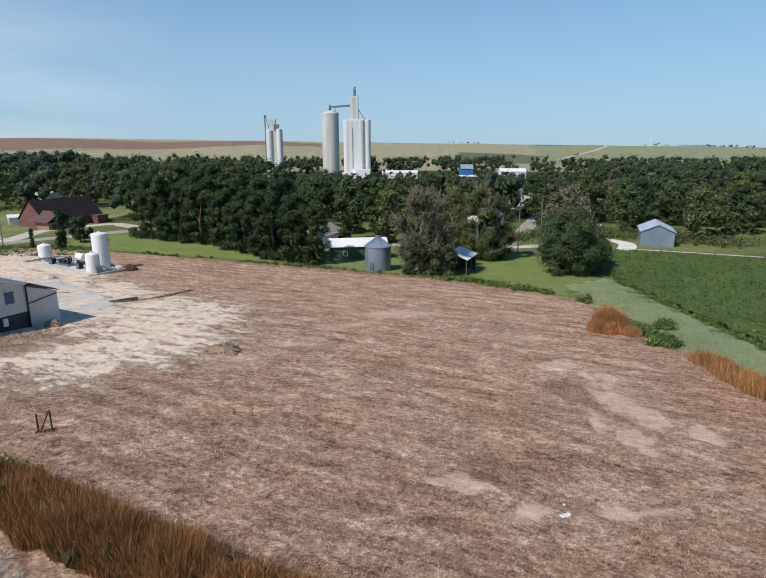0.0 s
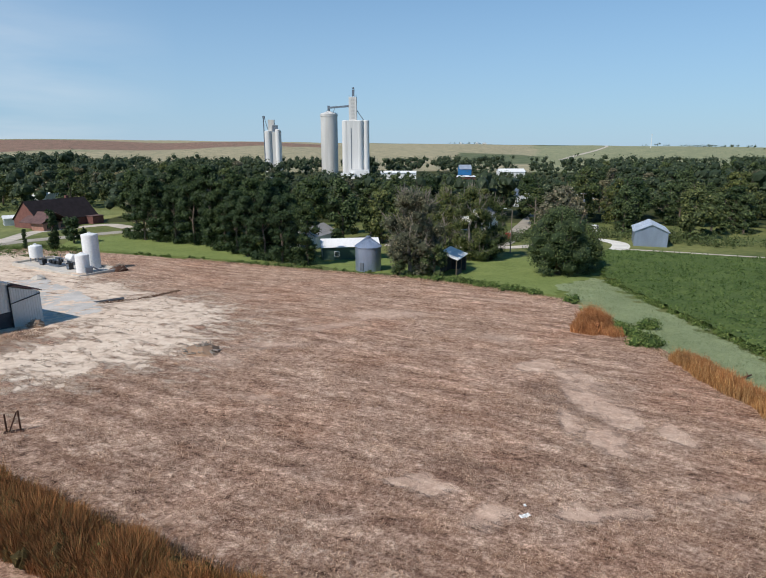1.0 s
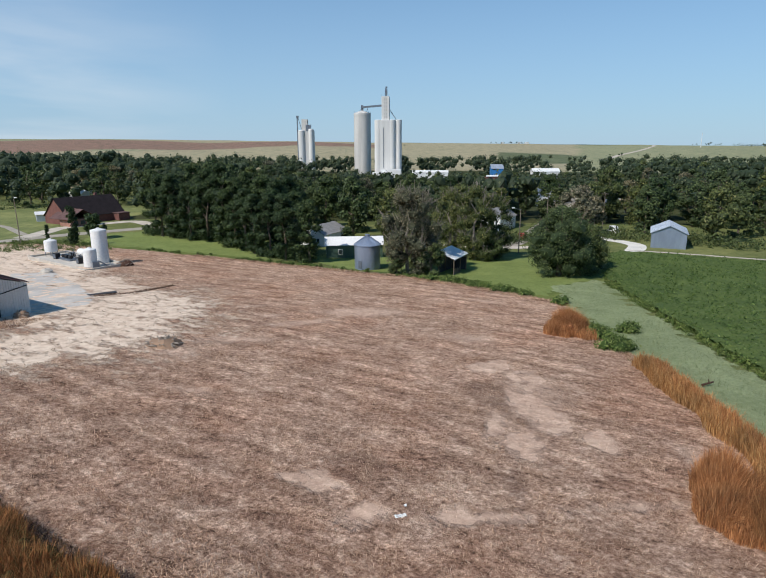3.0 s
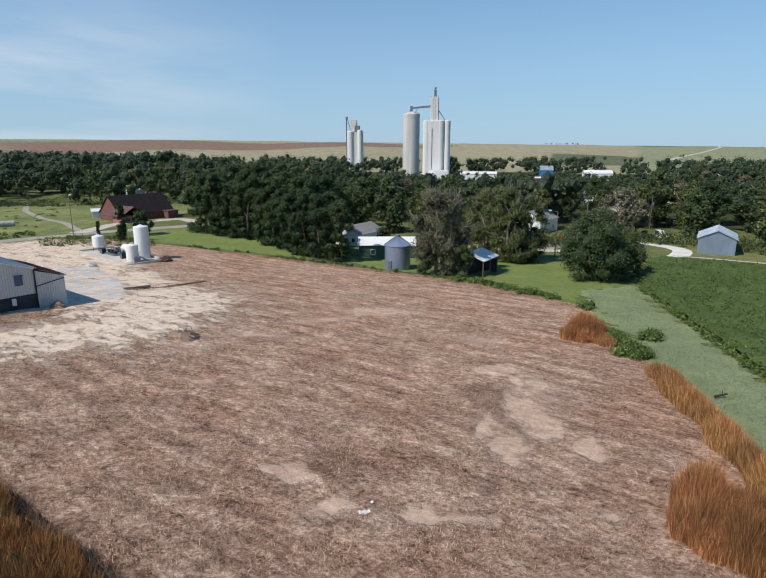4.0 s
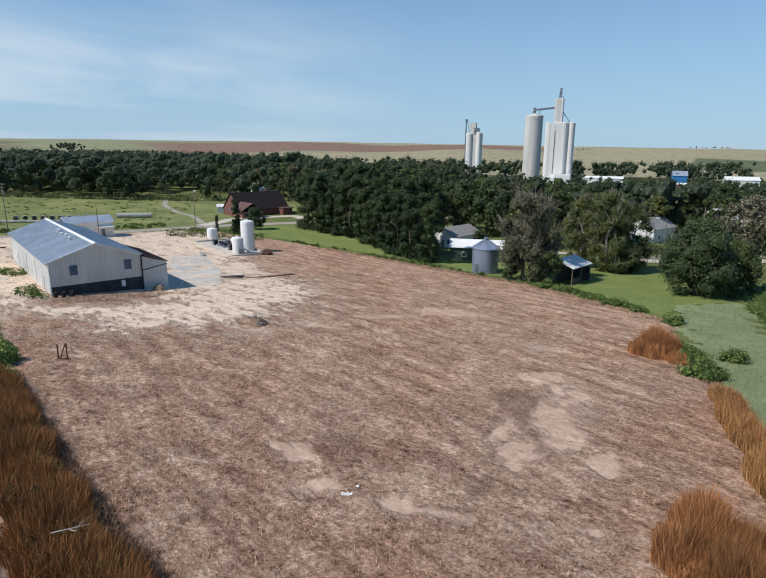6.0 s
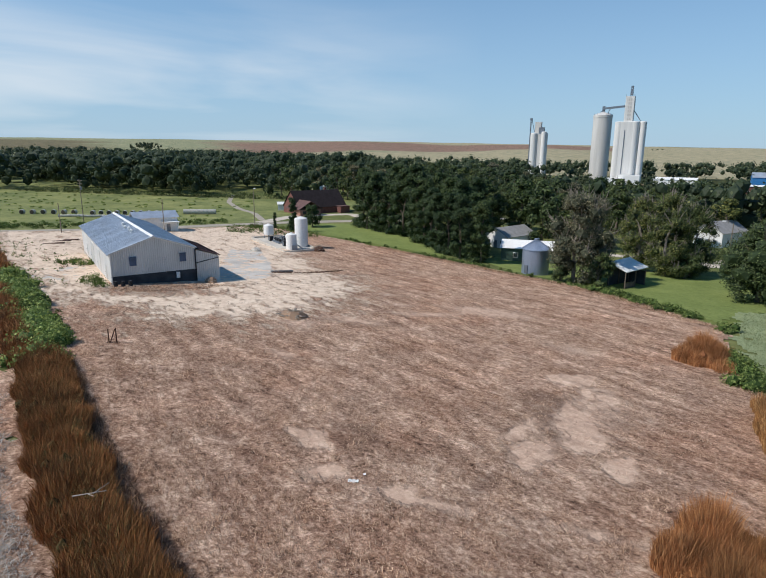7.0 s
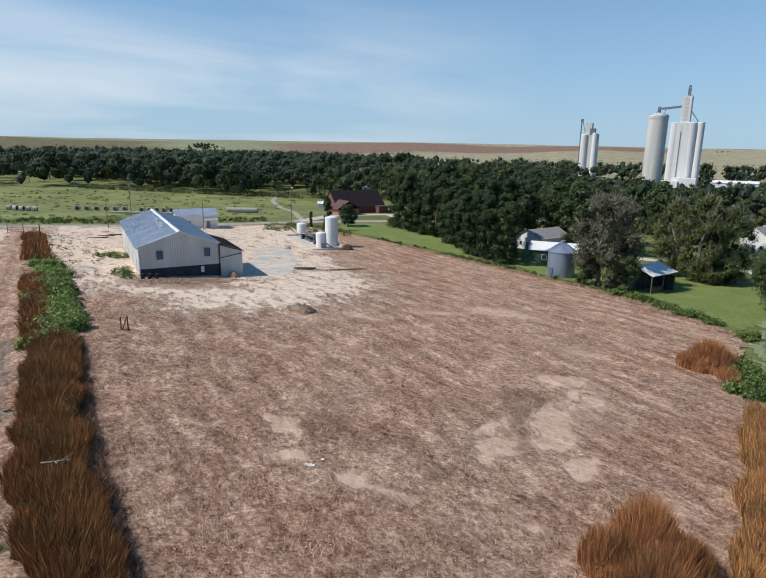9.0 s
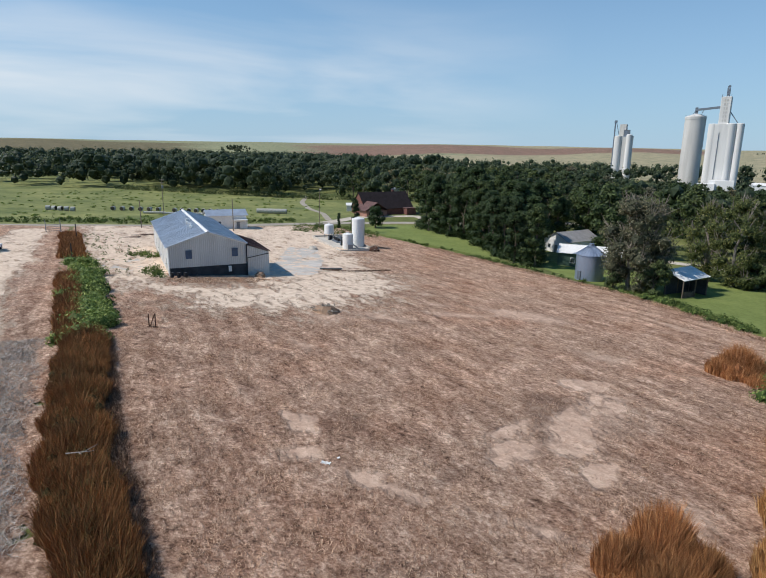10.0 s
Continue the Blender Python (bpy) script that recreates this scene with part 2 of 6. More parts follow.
M_STEEL = plain("grey_steel", (0.22, 0.25, 0.29), 0.5, 0.6, 1.0, 0.25, 9, 0.05)
M_RUST = plain("rusty_iron", (0.10, 0.050, 0.032), 0.8, 0.3, 3, 0.4, 20, 0.3)
M_BLACK = plain("black_rubber", (0.025, 0.025, 0.027), 0.7, 0, 3, 0.3, 20, 0.1)
M_SHUTTER = plain("blue_shutter", (0.085, 0.125, 0.20), 0.5, 0.1, 1.0, 0.2, 8, 0.05)
M_GLASS = plain("dark_glass", (0.03, 0.04, 0.05), 0.12, 0, 1, 0.2, 5, 0.0, 0.6)
M_POLE = plain("weathered_pole", (0.24, 0.195, 0.15), 0.9, 0, 2, 0.3, 12, 0.3)
M_GRAVEL = plain("pale_gravel", (0.56, 0.49, 0.40), 0.95, 0, 0.35, 0.2, 3, 0.4)
M_ROAD = plain("dusty_road", (0.38, 0.335, 0.27), 0.95, 0, 0.3, 0.2, 3, 0.3)


# ---- building blocks ----
def part(name, bm, material, parent=None, label="", smooth=False):
    """Links a bmesh as one mesh object under a thing or a part."""
    me = bpy.data.meshes.new(name)
    bm.to_mesh(me)
    bm.free()
    me.materials.append(material)
    if smooth:
        me.shade_smooth()
    ob = new(name, me)
    if parent:
        ob.parent = parent
    if label:
        ob["label"] = label
    return ob


def mesh_part(name, verts, faces, material, parent=None, label="", smooth=False):
    me = bpy.data.meshes.new(name)
    me.from_pydata(verts, [], faces)
    me.materials.append(material)
    if smooth:
        me.shade_smooth()
    ob = new(name, me)
    if parent:
        ob.parent = parent
    if label:
        ob["label"] = label
    return ob


def thing(name, label, category, x=0, y=0, z=None, rz=0, group=""):
    ob = new(name)
    ob.empty_display_size = 0.5
    ob.matrix_basis = pose(x, y, ground(x, y) if z is None else z, 0, 0, rz)
    return tagged(ob, label, category, group)


def box(bm, sx, sy, sz, x=0, y=0, z=0, turn=None, bev=0.0):
    """A block with its base centre at x, y, z."""
    m = Matrix.Translation((x, y, z + sz / 2)) @ (turn or Matrix()) @ Matrix.Diagonal((sx, sy, sz, 1))
    r = bmesh.ops.create_cube(bm, size=1, matrix=m)
    if bev:
        es = list({e for v in r["verts"] for e in v.link_edges})
        bmesh.ops.bevel(bm, geom=es, offset=bev, segments=1, affect="EDGES")
    return bm


def beam(bm, a, b, w, h=None):
    """A square bar from a to b."""
    a, b = Vector(a), Vector(b)
    q = (b - a).to_track_quat("Z", "Y").to_matrix().to_4x4()
    m = Matrix.Translation((a + b) / 2) @ q @ Matrix.Diagonal((w, h or w, (b - a).length, 1))
    bmesh.ops.create_cube(bm, size=1, matrix=m)
    return bm


def rod(bm, a, b, r, r2=None, sides=10):
    a, b = Vector(a), Vector(b)
    q = (b - a).to_track_quat("Z", "Y").to_matrix().to_4x4()
    bmesh.ops.create_cone(bm, cap_ends=True, segments=sides, radius1=r, radius2=r if r2 is None else r2,
                          depth=(b - a).length, matrix=Matrix.Translation((a + b) / 2) @ q)
    return bm


def lathe(bm, profile, sides=32, x=0, y=0, z=0):
    """A turned form from (radius, height) pairs, closed at both ends."""
    rings = []
    for r, h in profile:
        rings.append([bm.verts.new((x + r * math.cos(2 * math.pi * i / sides), y + r * math.sin(2 * math.pi * i / sides), z + h)) for i in range(sides)])
    for p, q in zip(rings, rings[1:]):
        for i in range(sides):
            bm.faces.new((p[i], p[(i + 1) % sides], q[(i + 1) % sides], q[i]))
    bm.faces.new(rings[0][::-1])
    bm.faces.new(rings[-1])
    return bm


def extrude(bm, outline, axis_from, axis_to):
    """A prism: the outline (x, z pairs) swept along y."""
    a = [bm.verts.new((x, axis_from, z)) for x, z in outline]
    b = [bm.verts.new((x, axis_to, z)) for x, z in outline]
    k = len(outline)
    for i in range(k):
        bm.faces.new((a[i], a[(i + 1) % k], b[(i + 1) % k], b[i]))
    bm.faces.new(a[::-1]); bm.faces.new(b)
    bmesh.ops.recalc_face_normals(bm, faces=bm.faces[:])
    return bm


def tube(verts, faces, path, radii, sides=7):
    """Adds a tapering limb to vertex and face lists."""
    base = len(verts)
    for i, (p, r) in enumerate(zip(path, radii)):
        d = (Vector(path[min(i + 1, len(path) - 1)]) - Vector(path[max(i - 1, 0)])).normalized()
        s = d.orthogonal().normalized(); t = d.cross(s)
        for k in range(sides):
            a = 2 * math.pi * k / sides
            verts.append(tuple(Vector(p) + (s * math.cos(a) + t * math.sin(a)) * r))
    for i in range(len(path) - 1):
        for k in range(sides):
            a, b = base + i * sides + k, base + i * sides + (k + 1) % sides
            faces.append((a, b, b + sides, a + sides))


# ---- the land ----
def spaced(lo, hi, near_lo, near_hi, step, growth):
    c = list(np.arange(near_lo, near_hi + 0.01, step))
    s, v = step, c[-1]
    while v < hi:
        s *= growth; v = min(hi, v + s); c.append(v)
    s, v = step, c[0]
    while v > lo:
        s *= growth; v = max(lo, v - s); c.insert(0, v)
    return c


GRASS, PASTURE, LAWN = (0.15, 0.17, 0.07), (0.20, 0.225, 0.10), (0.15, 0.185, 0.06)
# TAN, BROWN and SAGE are greyed: the hills' distance haze is in their colour
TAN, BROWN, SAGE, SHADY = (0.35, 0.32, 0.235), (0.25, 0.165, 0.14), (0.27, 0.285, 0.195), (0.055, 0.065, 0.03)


def cover(x, y):
    """What grows where: lawns, pasture, woodland floor coloured for tree shade, far fields."""
    r, az = math.hypot(x, y), math.degrees(math.atan2(x, y))
    if r < 650:
        if x < -105 and y < 235 - 0.05 * x:
            return PASTURE
        # beyond y 200 the ground colour itself carries the trees' shade
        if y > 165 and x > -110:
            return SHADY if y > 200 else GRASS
        if 15 < x < 45 and 88 < y < 130:
            return LAWN
        if -75 < x < -25 and 112 < y < 156:
            return LAWN
        return GRASS
    if -44 < az < -6 and 1350 + 20 * (az + 44) < r < 2600:
        return BROWN
    if az < -55:
        return SAGE if r < 1400 else (0.17, 0.15, 0.10) if r < 2600 else SAGE
    if az < -28:
        return TAN if r < 1500 else SAGE
    if -3 < az < 16 and r > 3050:
        return (0.07, 0.09, 0.035)
    if 6 < az < 14 and 900 < r < 1500:
        return (0.13, 0.155, 0.095)
    if az > 13:
        return (0.27, 0.285, 0.19)
    return TAN


def land():
    xs = spaced(-4600, 4600, -160, 120, 2.5, 1.09)
    ys = spaced(-1500, 4750, -10, 260, 2.5, 1.075)
    verts = [(x, y, ground(x, y)) for y in ys for x in xs]
    w = len(xs)
    faces = [(j * w + i, j * w + i + 1, (j + 1) * w + i + 1, (j + 1) * w + i) for j in range(len(ys) - 1) for i in range(w - 1)]
    ob = mesh_part("ground", verts, faces, M_LAND, smooth=True)
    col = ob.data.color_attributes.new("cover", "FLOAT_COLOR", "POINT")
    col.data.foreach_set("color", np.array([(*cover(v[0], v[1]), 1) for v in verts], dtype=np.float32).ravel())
    tagged(ob, "rolling farmland with grass, pasture and tan far hills", "ground", kind="structure")


land()


def inside(x, y, poly):
    hit = False
    for (x1, y1), (x2, y2) in zip(poly, poly[1:] + poly[:1]):
        if (y1 > y) != (y2 > y) and x < (x2 - x1) * (y - y1) / (y2 - y1) + x1:
            hit = not hit
    return hit


def seg_dist(x, y, poly, closed=True):
    best = 1e9
    for (x1, y1), (x2, y2) in zip(poly, poly[1:] + (poly[:1] if closed else [])):
        dx, dy = x2 - x1, y2 - y1
        t = max(0, min(1, ((x - x1) * dx + (y - y1) * dy) / (dx * dx + dy * dy + 1e-9)))
        best = min(best, math.hypot(x - x1 - t * dx, y - y1 - t * dy))
    return best


def depth_in(x, y, poly):
    d = seg_dist(x, y, poly)
    return d if inside(x, y, poly) else -d


FIELD = [(33.5, 30), (32.5, 52), (31, 66), (30.5, 86), (24, 92), (17.6, 96.3), (6, 104.5), (-9.6, 110.7), (-25, 117.5), (-39, 123.5),
         (-58, 131), (-75, 137), (-90, 142), (-106, 138), (-133, 77), (-96, 55), (-50, 36), (-21, 22), (8, 8.5), (8, -14), (33, -14)]
YARD = [(-39, 43), (-29, 41), (-20, 50), (-17, 62), (-19.5, 76), (-29, 83), (-37, 86), (-44, 94), (-51, 99), (-58, 112), (-78, 128), (-90, 136), (-105, 136),
        (-132, 78), (-96, 60), (-56, 44)]
APRON = [(-50, 55), (-41, 61), (-33, 58), (-36, 52), (-45, 46)]


# smooth bald clay left by the tractor, and the darker scraped soil between
BALD = [[(19.1, 46.3), (18.7, 49.3), (19.6, 50.3), (20.0, 47.6)], [(20.2, 47.4), (20.0, 50.5), (21.2, 50.5), (21.8, 48.0), (20.9, 46.4)],
        [(15.7, 35.5), (16.0, 36.9), (16.1, 39.2), (16.7, 40.7), (17.4, 39.0), (17.2, 37.0), (16.7, 35.6)], [(17.9, 43.1), (18.5, 45.4), (21.2, 41.2), (22.1, 38.5), (21.7, 37.0), (20.3, 36.5), (19.3, 38.2)],
        [(16.7, 34.5), (17.4, 36.0), (18.8, 36.8), (19.7, 34.9), (19.0, 33.6), (18.7, 31.9), (17.8, 32.4)], [(22.2, 35.8), (23.7, 37.6), (24.5, 35.8), (24.1, 33.7), (22.9, 34.6)],
        [(15.1, 50.9), (16.2, 52.4), (18.8, 54.1), (19.2, 51.4), (18.1, 49.9), (15.9, 49.4)], [(3.0, 28.2), (5.4, 29.4), (6.4, 28.2), (7.2, 27.6), (5.6, 26.9), (4.6, 27.6)],
        [(7.3, 24.3), (8.6, 25.8), (9.8, 25.1), (8.5, 23.8)], [(12.5, 25.2), (13.7, 26.1), (14.6, 25.2), (13.6, 24.3)], [(14.8, 25.6), (17.6, 26.1), (17.4, 25.2), (15.6, 24.9)]]
WET = [[(14.3, 44.7), (15.8, 47.2), (17.7, 45.6), (17.7, 42.1), (17.9, 39.2), (16.7, 40.7)], [(18.2, 39.0), (18.6, 39.0), (20.3, 34.2), (19.9, 34.1)], [(15.9, 35.2), (16.3, 35.0), (17.0, 33.2), (16.6, 33.2)],
       [(4.5, 30.5), (7.6, 32.3), (9.7, 30.2), (7.5, 28.4)], [(17.7, 32.2), (16.9, 30.7), (16.7, 27.6), (17.1, 27.6), (17.5, 30.6)]]


def bare(x, y):
    """Masks in the field: pale sand, bare clay, damp dark soil."""
    w = 4.5 * (noise.noise((x * 0.10, y * 0.10, 3.1))) + 2.2 * noise.noise((x * 0.31, y * 0.31, 7.7))
    d = depth_in(x, y, YARD) + 2.0 + w
    sand = 0.5 + (0.034 * max(-14, d) if d < 0 else 0.075 * min(6.0, d))
    def spot(cx, cy, rx, ry, turn, top):
        a = radians(turn)
        u, v = (x - cx) * math.cos(a) + (y - cy) * math.sin(a), -(x - cx) * math.sin(a) + (y - cy) * math.cos(a)
        return top - 0.55 * math.hypot(u / rx, v / ry) + 0.06 * w
    def shape(poly, grow=0.35):
        return 0.5 + max(-1.2, min(0.55, depth_in(x, y, poly) + grow + 0.05 * w))
    near = 1 < x < 28 and 22 < y < 57
    clay = 0.06 + max([spot(19.5, 42, 4.8, 11, -10, 0.90), spot(24, 27.5, 7, 0.9, 10, 0.9), spot(8, 60, 6, 2, -20, 0.72), spot(16, 62, 5, 3, -20, 0.78), spot(-15, 52, 7, 3, -25, 0.85), spot(24, 62, 5, 1.4, 0, 0.75),
                spot(0.5, 73.5, 6.5, 2.8, 8, 1.1), spot(-5, 66, 6.5, 2.4, 35, 1.0), spot(-9, 57.5, 8, 2.4, 8, 0.95), spot(-7.8, 41.2, 2.8, 1.3, -10, 0.95),
                spot(-1, 70, 5, 0.8, 60, 0.95), spot(-9, 69.7, 3, 1.2, 10, 0.9), spot(-17.5, 84, 3.2, 1.0, 15, 0.9), spot(18.5, 84.5, 5.5, 1.3, -28, 0.98), spot(-14, 75, 4, 1.6, 20, 0.9), spot(-9, 33, 5, 2, -25, 0.62), spot(29, 34, 1.2, 2.4, 0, 0.95), spot(27, 30, 3, 0.8, -25, 0.8)] + [shape(p) for p in BALD if near])
    damp = max([spot(-63, 101.5, 4.5, 1.5, -31, 1.1), spot(-4, 61.5, 3.5, 0.7, -25, 0.95), spot(-9, 50, 8, 1.0, -25, 0.78), spot(-27, 88, 8, 1.2, 28, 0.72), spot(-24, 54, 5, 1.0, -25, 0.7), spot(7, 30.4, 3.4, 1.8, 0, 0.85),
                spot(16.2, 26.2, 2.6, 0.35, 18, 0.95), spot(-31, 84.5, 7, 0.5, 50, 1.0), spot(-37, 78, 5, 0.6, 45, 1.0), spot(-10, 55.6, 6, 0.6, -12, 0.95), spot(2, 79, 12, 1.2, -25, 0.62), spot(12, 74, 9, 1.4, -25, 0.66)]
               + [shape(p, 0.32) for p in WET if near])
    sand -= 0.9 * max(0, damp - 0.5) if near else 0
    a = depth_in(x, y, APRON)
    if a > -2:
        damp = max(damp, 0.5 + 0.15 * min(a, 2)); sand -= 0.25 * max(0, min(1, (a + 2) / 2))
    return sand, clay, damp


def sheet(name, label, category, poly, material, masks=None, step=0.55, lift=0.10, relief=0.09, wobble=0.9):
    """A patch of ground cover that follows the land, with an uneven edge."""
    px, py = [p[0] for p in poly], [p[1] for p in poly]
    xs, ys = np.arange(min(px) - 1, max(px) + 1, step), np.arange(min(py) - 1, max(py) + 1, step)
    idx, verts, cols, faces, ok = {}, [], [], [], {}
    for j, y in enumerate(ys):
        for i, x in enumerate(xs):
            ok[i, j] = depth_in(x, y, poly) + wobble * noise.noise((x * 0.5, y * 0.5, 1)) > 0
    for j in range(len(ys) - 1):
        for i in range(len(xs) - 1):
            q = ((i, j), (i + 1, j), (i + 1, j + 1), (i, j + 1))
            if all(ok[k] for k in q):
                f = []
                for k in q:
                    if k not in idx:
                        x, y = xs[k[0]], ys[k[1]]
                        m = masks(x, y) if masks else (0, 0, 0)
                        h = lift + relief * (0.5 + noise.noise((x * 0.9, y * 0.9, 5)) * 0.6 + noise.noise((x * 0.25, y * 0.25, 2)) * 0.4)
                        idx[k] = len(verts)
                        verts.append((x, y, ground(x, y) + max(0.02, h)))
                        cols.append((*(max(0, min(1, c)) for c in m), 1))
                    f.append(idx[k])
                faces.append(f)
    ob = mesh_part(name, verts, faces, material, smooth=True)
    if masks:
        col = ob.data.color_attributes.new("bare", "FLOAT_COLOR", "POINT")
        col.data.foreach_set("color", np.array(cols, dtype=np.float32).ravel())
    return tagged(ob, label, category, kind="structure")


sheet("field", "mown brown stubble field with bare sandy patches and pale yard", "field", FIELD, M_FIELD, bare)


def ribbon(name, label, category, line, width, material, lift=0.03, step=2.0):
    """A road or path of even width along a line."""
    pts = []
    for (x1, y1), (x2, y2) in zip(line, line[1:]):
        k = max(1, int(math.hypot(x2 - x1, y2 - y1) / step))
        pts += [(x1 + (x2 - x1) * i / k, y1 + (y2 - y1) * i / k) for i in range(k)]
    pts.append(line[-1])
    for _ in range(6):
        pts = [pts[0]] + [((a[0] + b[0] * 2 + c[0]) / 4, (a[1] + b[1] * 2 + c[1]) / 4) for a, b, c in zip(pts, pts[1:], pts[2:])] + [pts[-1]]
    verts, faces, cross = [], [], 4
    for i, (x, y) in enumerate(pts):
        a, b = pts[max(0, i - 1)], pts[min(len(pts) - 1, i + 1)]
        d = math.hypot(b[0] - a[0], b[1] - a[1])
        nx, ny = -(b[1] - a[1]) / d, (b[0] - a[0]) / d
        w = width * (1 + 0.10 * noise.noise((x * 0.2, y * 0.2, 9)))
        for k in range(cross + 1):
            s = (k / cross - 0.5) * w
            X, Y = x + nx * s, y + ny * s
            verts.append((X, Y, ground(X, Y) + lift + 0.04 * (1 - (2 * k / cross - 1) ** 2)))
    for i in range(len(pts) - 1):
        for k in range(cross):
            a = i * (cross + 1) + k
            faces.append((a, a + 1, a + cross + 2, a + cross + 1))
    return tagged(mesh_part(name, verts, faces, material, smooth=True), label, category, kind="structure")


def lane_masks(x, y):
    """The dirt lane west of the weed strip: pale wheel way, grey litter beside it."""
    d = seg_dist(x, y, [(-2, 3.5), (-14, 10.5), (-32, 18.6), (-52, 27.0), (-78, 40), (-104, 52), (-124, 62)], False)
    w = 1.2 * noise.noise((x * 0.3, y * 0.3, 4)) + 1.6 * noise.noise((x * 0.1, y * 0.1, 8))
    e = seg_dist(x, y, [(14, 8), (-4, 15), (-24, 25), (-52, 37)], False)
    return 1.15 - 0.30 * max(0, d + w - 2.2), 0.62 - 0.05 * max(0, d - 3), 0.62 - 0.05 * abs(e - 5.5)


LANE = [(8.2, 10), (-2, 15), (-14, 20), (-36, 31), (-52, 38), (-92, 55), (-131, 75), (-141, 58), (-110, 44), (-60, 18), (-20, -2), (0, -14), (8.2, -14)]
sheet("dirt_lane", "dirt lane with pale wheel way and grey plant litter", "lane", LANE, M_FIELD, lane_masks, 0.8, 0.05, 0.10)


def grassy(name, dark, light, fine=2.5):
    m, n, l, b = shader(name, 0.9, 0, 0.15)
    a = noise_node(n, l, fine, 8, rough=0.75)
    w = noise_node(n, l, 0.16, 6, rough=0.65)
    s = maths(n, l, "ADD", maths(n, l, "MULTIPLY", a, 0.6), maths(n, l, "MULTIPLY", w, 0.4))
    l.new(ramp(n, l, s, [(0.36, dark), (0.62, light)]), b.inputs["Base Color"])
    bump(n, l, b, a, 0.9, 0.25)
    return m


M_VERGE = grassy("verge_grass", (0.17, 0.205, 0.095), (0.33, 0.37, 0.195))
M_CROP = grassy("crop_leaves", (0.045, 0.076, 0.020), (0.125, 0.165, 0.045), 1.8)
M_LAWN = grassy("mown_lawn", (0.125, 0.165, 0.045), (0.235, 0.275, 0.085), 1.2)
VERGE = [(33, -10), (33.2, 30), (32.5, 52), (31.5, 66), (31, 86), (31, 99), (42.5, 108), (42.6, 76), (42.5, 54), (42.5, -10)]
CROP = [(42.5, -10), (42.5, 60), (42.6, 76), (43.2, 108), (52, 139), (57, 143), (66, 139.5), (74, 136), (92, 128), (140, 108), (175, 92), (150, -10)]
sheet("grass_verge", "pale green rough grass lane between field and crop", "grass", VERGE, M_VERGE, None, 0.45, 0.03, 0.10, 3.0)
sheet("crop_field", "dense dark green soybean crop", "field", CROP, M_CROP, None, 0.8, 0.42, 0.55, 0.8)
sheet("lawn", "sunlit mown green lawn behind the field", "lawn", [(8, 106), (18, 98), (30, 89), (34, 99), (43, 108), (48, 124), (40, 134), (20, 136), (-14, 140), (-18, 122), (-8, 113)], M_LAWN, None, 1.0, 0.03, 0.05)
sheet("lawn", "green lawn between the field and the grove", "lawn", [(-26, 120), (-38, 126), (-58, 133), (-74, 139), (-86, 143), (-92, 160), (-80, 170), (-60, 160), (-40, 146), (-24, 132)], M_LAWN, None, 1.0, 0.03, 0.05)
ribbon("road", "pale dusty road past the yard", "road", [(-230, -120), (-165, -5), (-143, 52), (-132, 84), (-121, 113), (-112, 138), (-102, 157), (-88, 173), (-70, 189), (-40, 215)], 6.5, M_ROAD)
ribbon("driveway", "pale gravel drive to the brick hall", "driveway", [(-108, 152), (-110, 165), (-113, 176), (-108, 182), (-98, 196), (-86, 186)], 5.5, M_GRAVEL, 0.05)
ribbon("track", "pale gravel track across the pasture", "track", [(-112, 158), (-132, 176), (-150, 186), (-176, 207), (-205, 240)], 2.4, M_ROAD, 0.04)
ribbon("gravel_loop", "bright white gravel drive beside the metal shed", "driveway", [(56, 171), (61, 164), (66, 158), (63, 150), (60, 145)], 4.6, plain("white_gravel", (0.72, 0.68, 0.60), 0.95, 0, 0.35, 0.15, 3, 0.3), 0.05)
ribbon("gravel_path", "narrow white gravel track along the crop", "track", [(60, 147), (68, 144.5), (78, 140), (96, 132), (150, 112)], 1.6, M_GRAVEL, 0.07)
ribbon("town_road", "pale town street between trees", "road", [(26, 146), (33, 156), (40, 176), (50, 205), (60, 236), (68, 262), (90, 330)], 5.0, M_ROAD, 0.05)
ribbon("town_road", "pale town street among lawns", "road", [(0, 152), (20, 149), (34, 148), (56, 162)], 4.0, M_GRAVEL, 0.06)
ribbon("far_road", "pale straight country road up the far hill", "road", [(300, 1080), (420, 1400), (600, 1800), (817, 2330), (1010, 2900)], 13, M_GRAVEL, 0.5, 30)
sheet("concrete_slab", "grey concrete apron beside the metal building", "pavement", [(-41.5, 64.5), (-36.2, 72), (-39, 77.5), (-47, 86), (-60, 98), (-68, 96), (-58, 84)], M_SLAB, None, 0.5, 0.14, 0.02, 0.3)
sheet("concrete_slab", "pale concrete pad beside the weed strip", "pavement", [(-50.5, 46.5), (-57.5, 43.5), (-71, 50), (-66, 60), (-54.5, 52.8)], M_SLAB, None, 0.5, 0.12, 0.02, 0.3)


# ---- trees ----
ICO = None


def ico():
    global ICO
    if ICO is None:
        bm = bmesh.new()
        bmesh.ops.create_icosphere(bm, subdivisions=1, radius=1)
        ICO = (np.array([v.co[:] for v in bm.verts]), [tuple(v.index for v in f.verts) for f in bm.faces])
        bm.free()
    return ICO


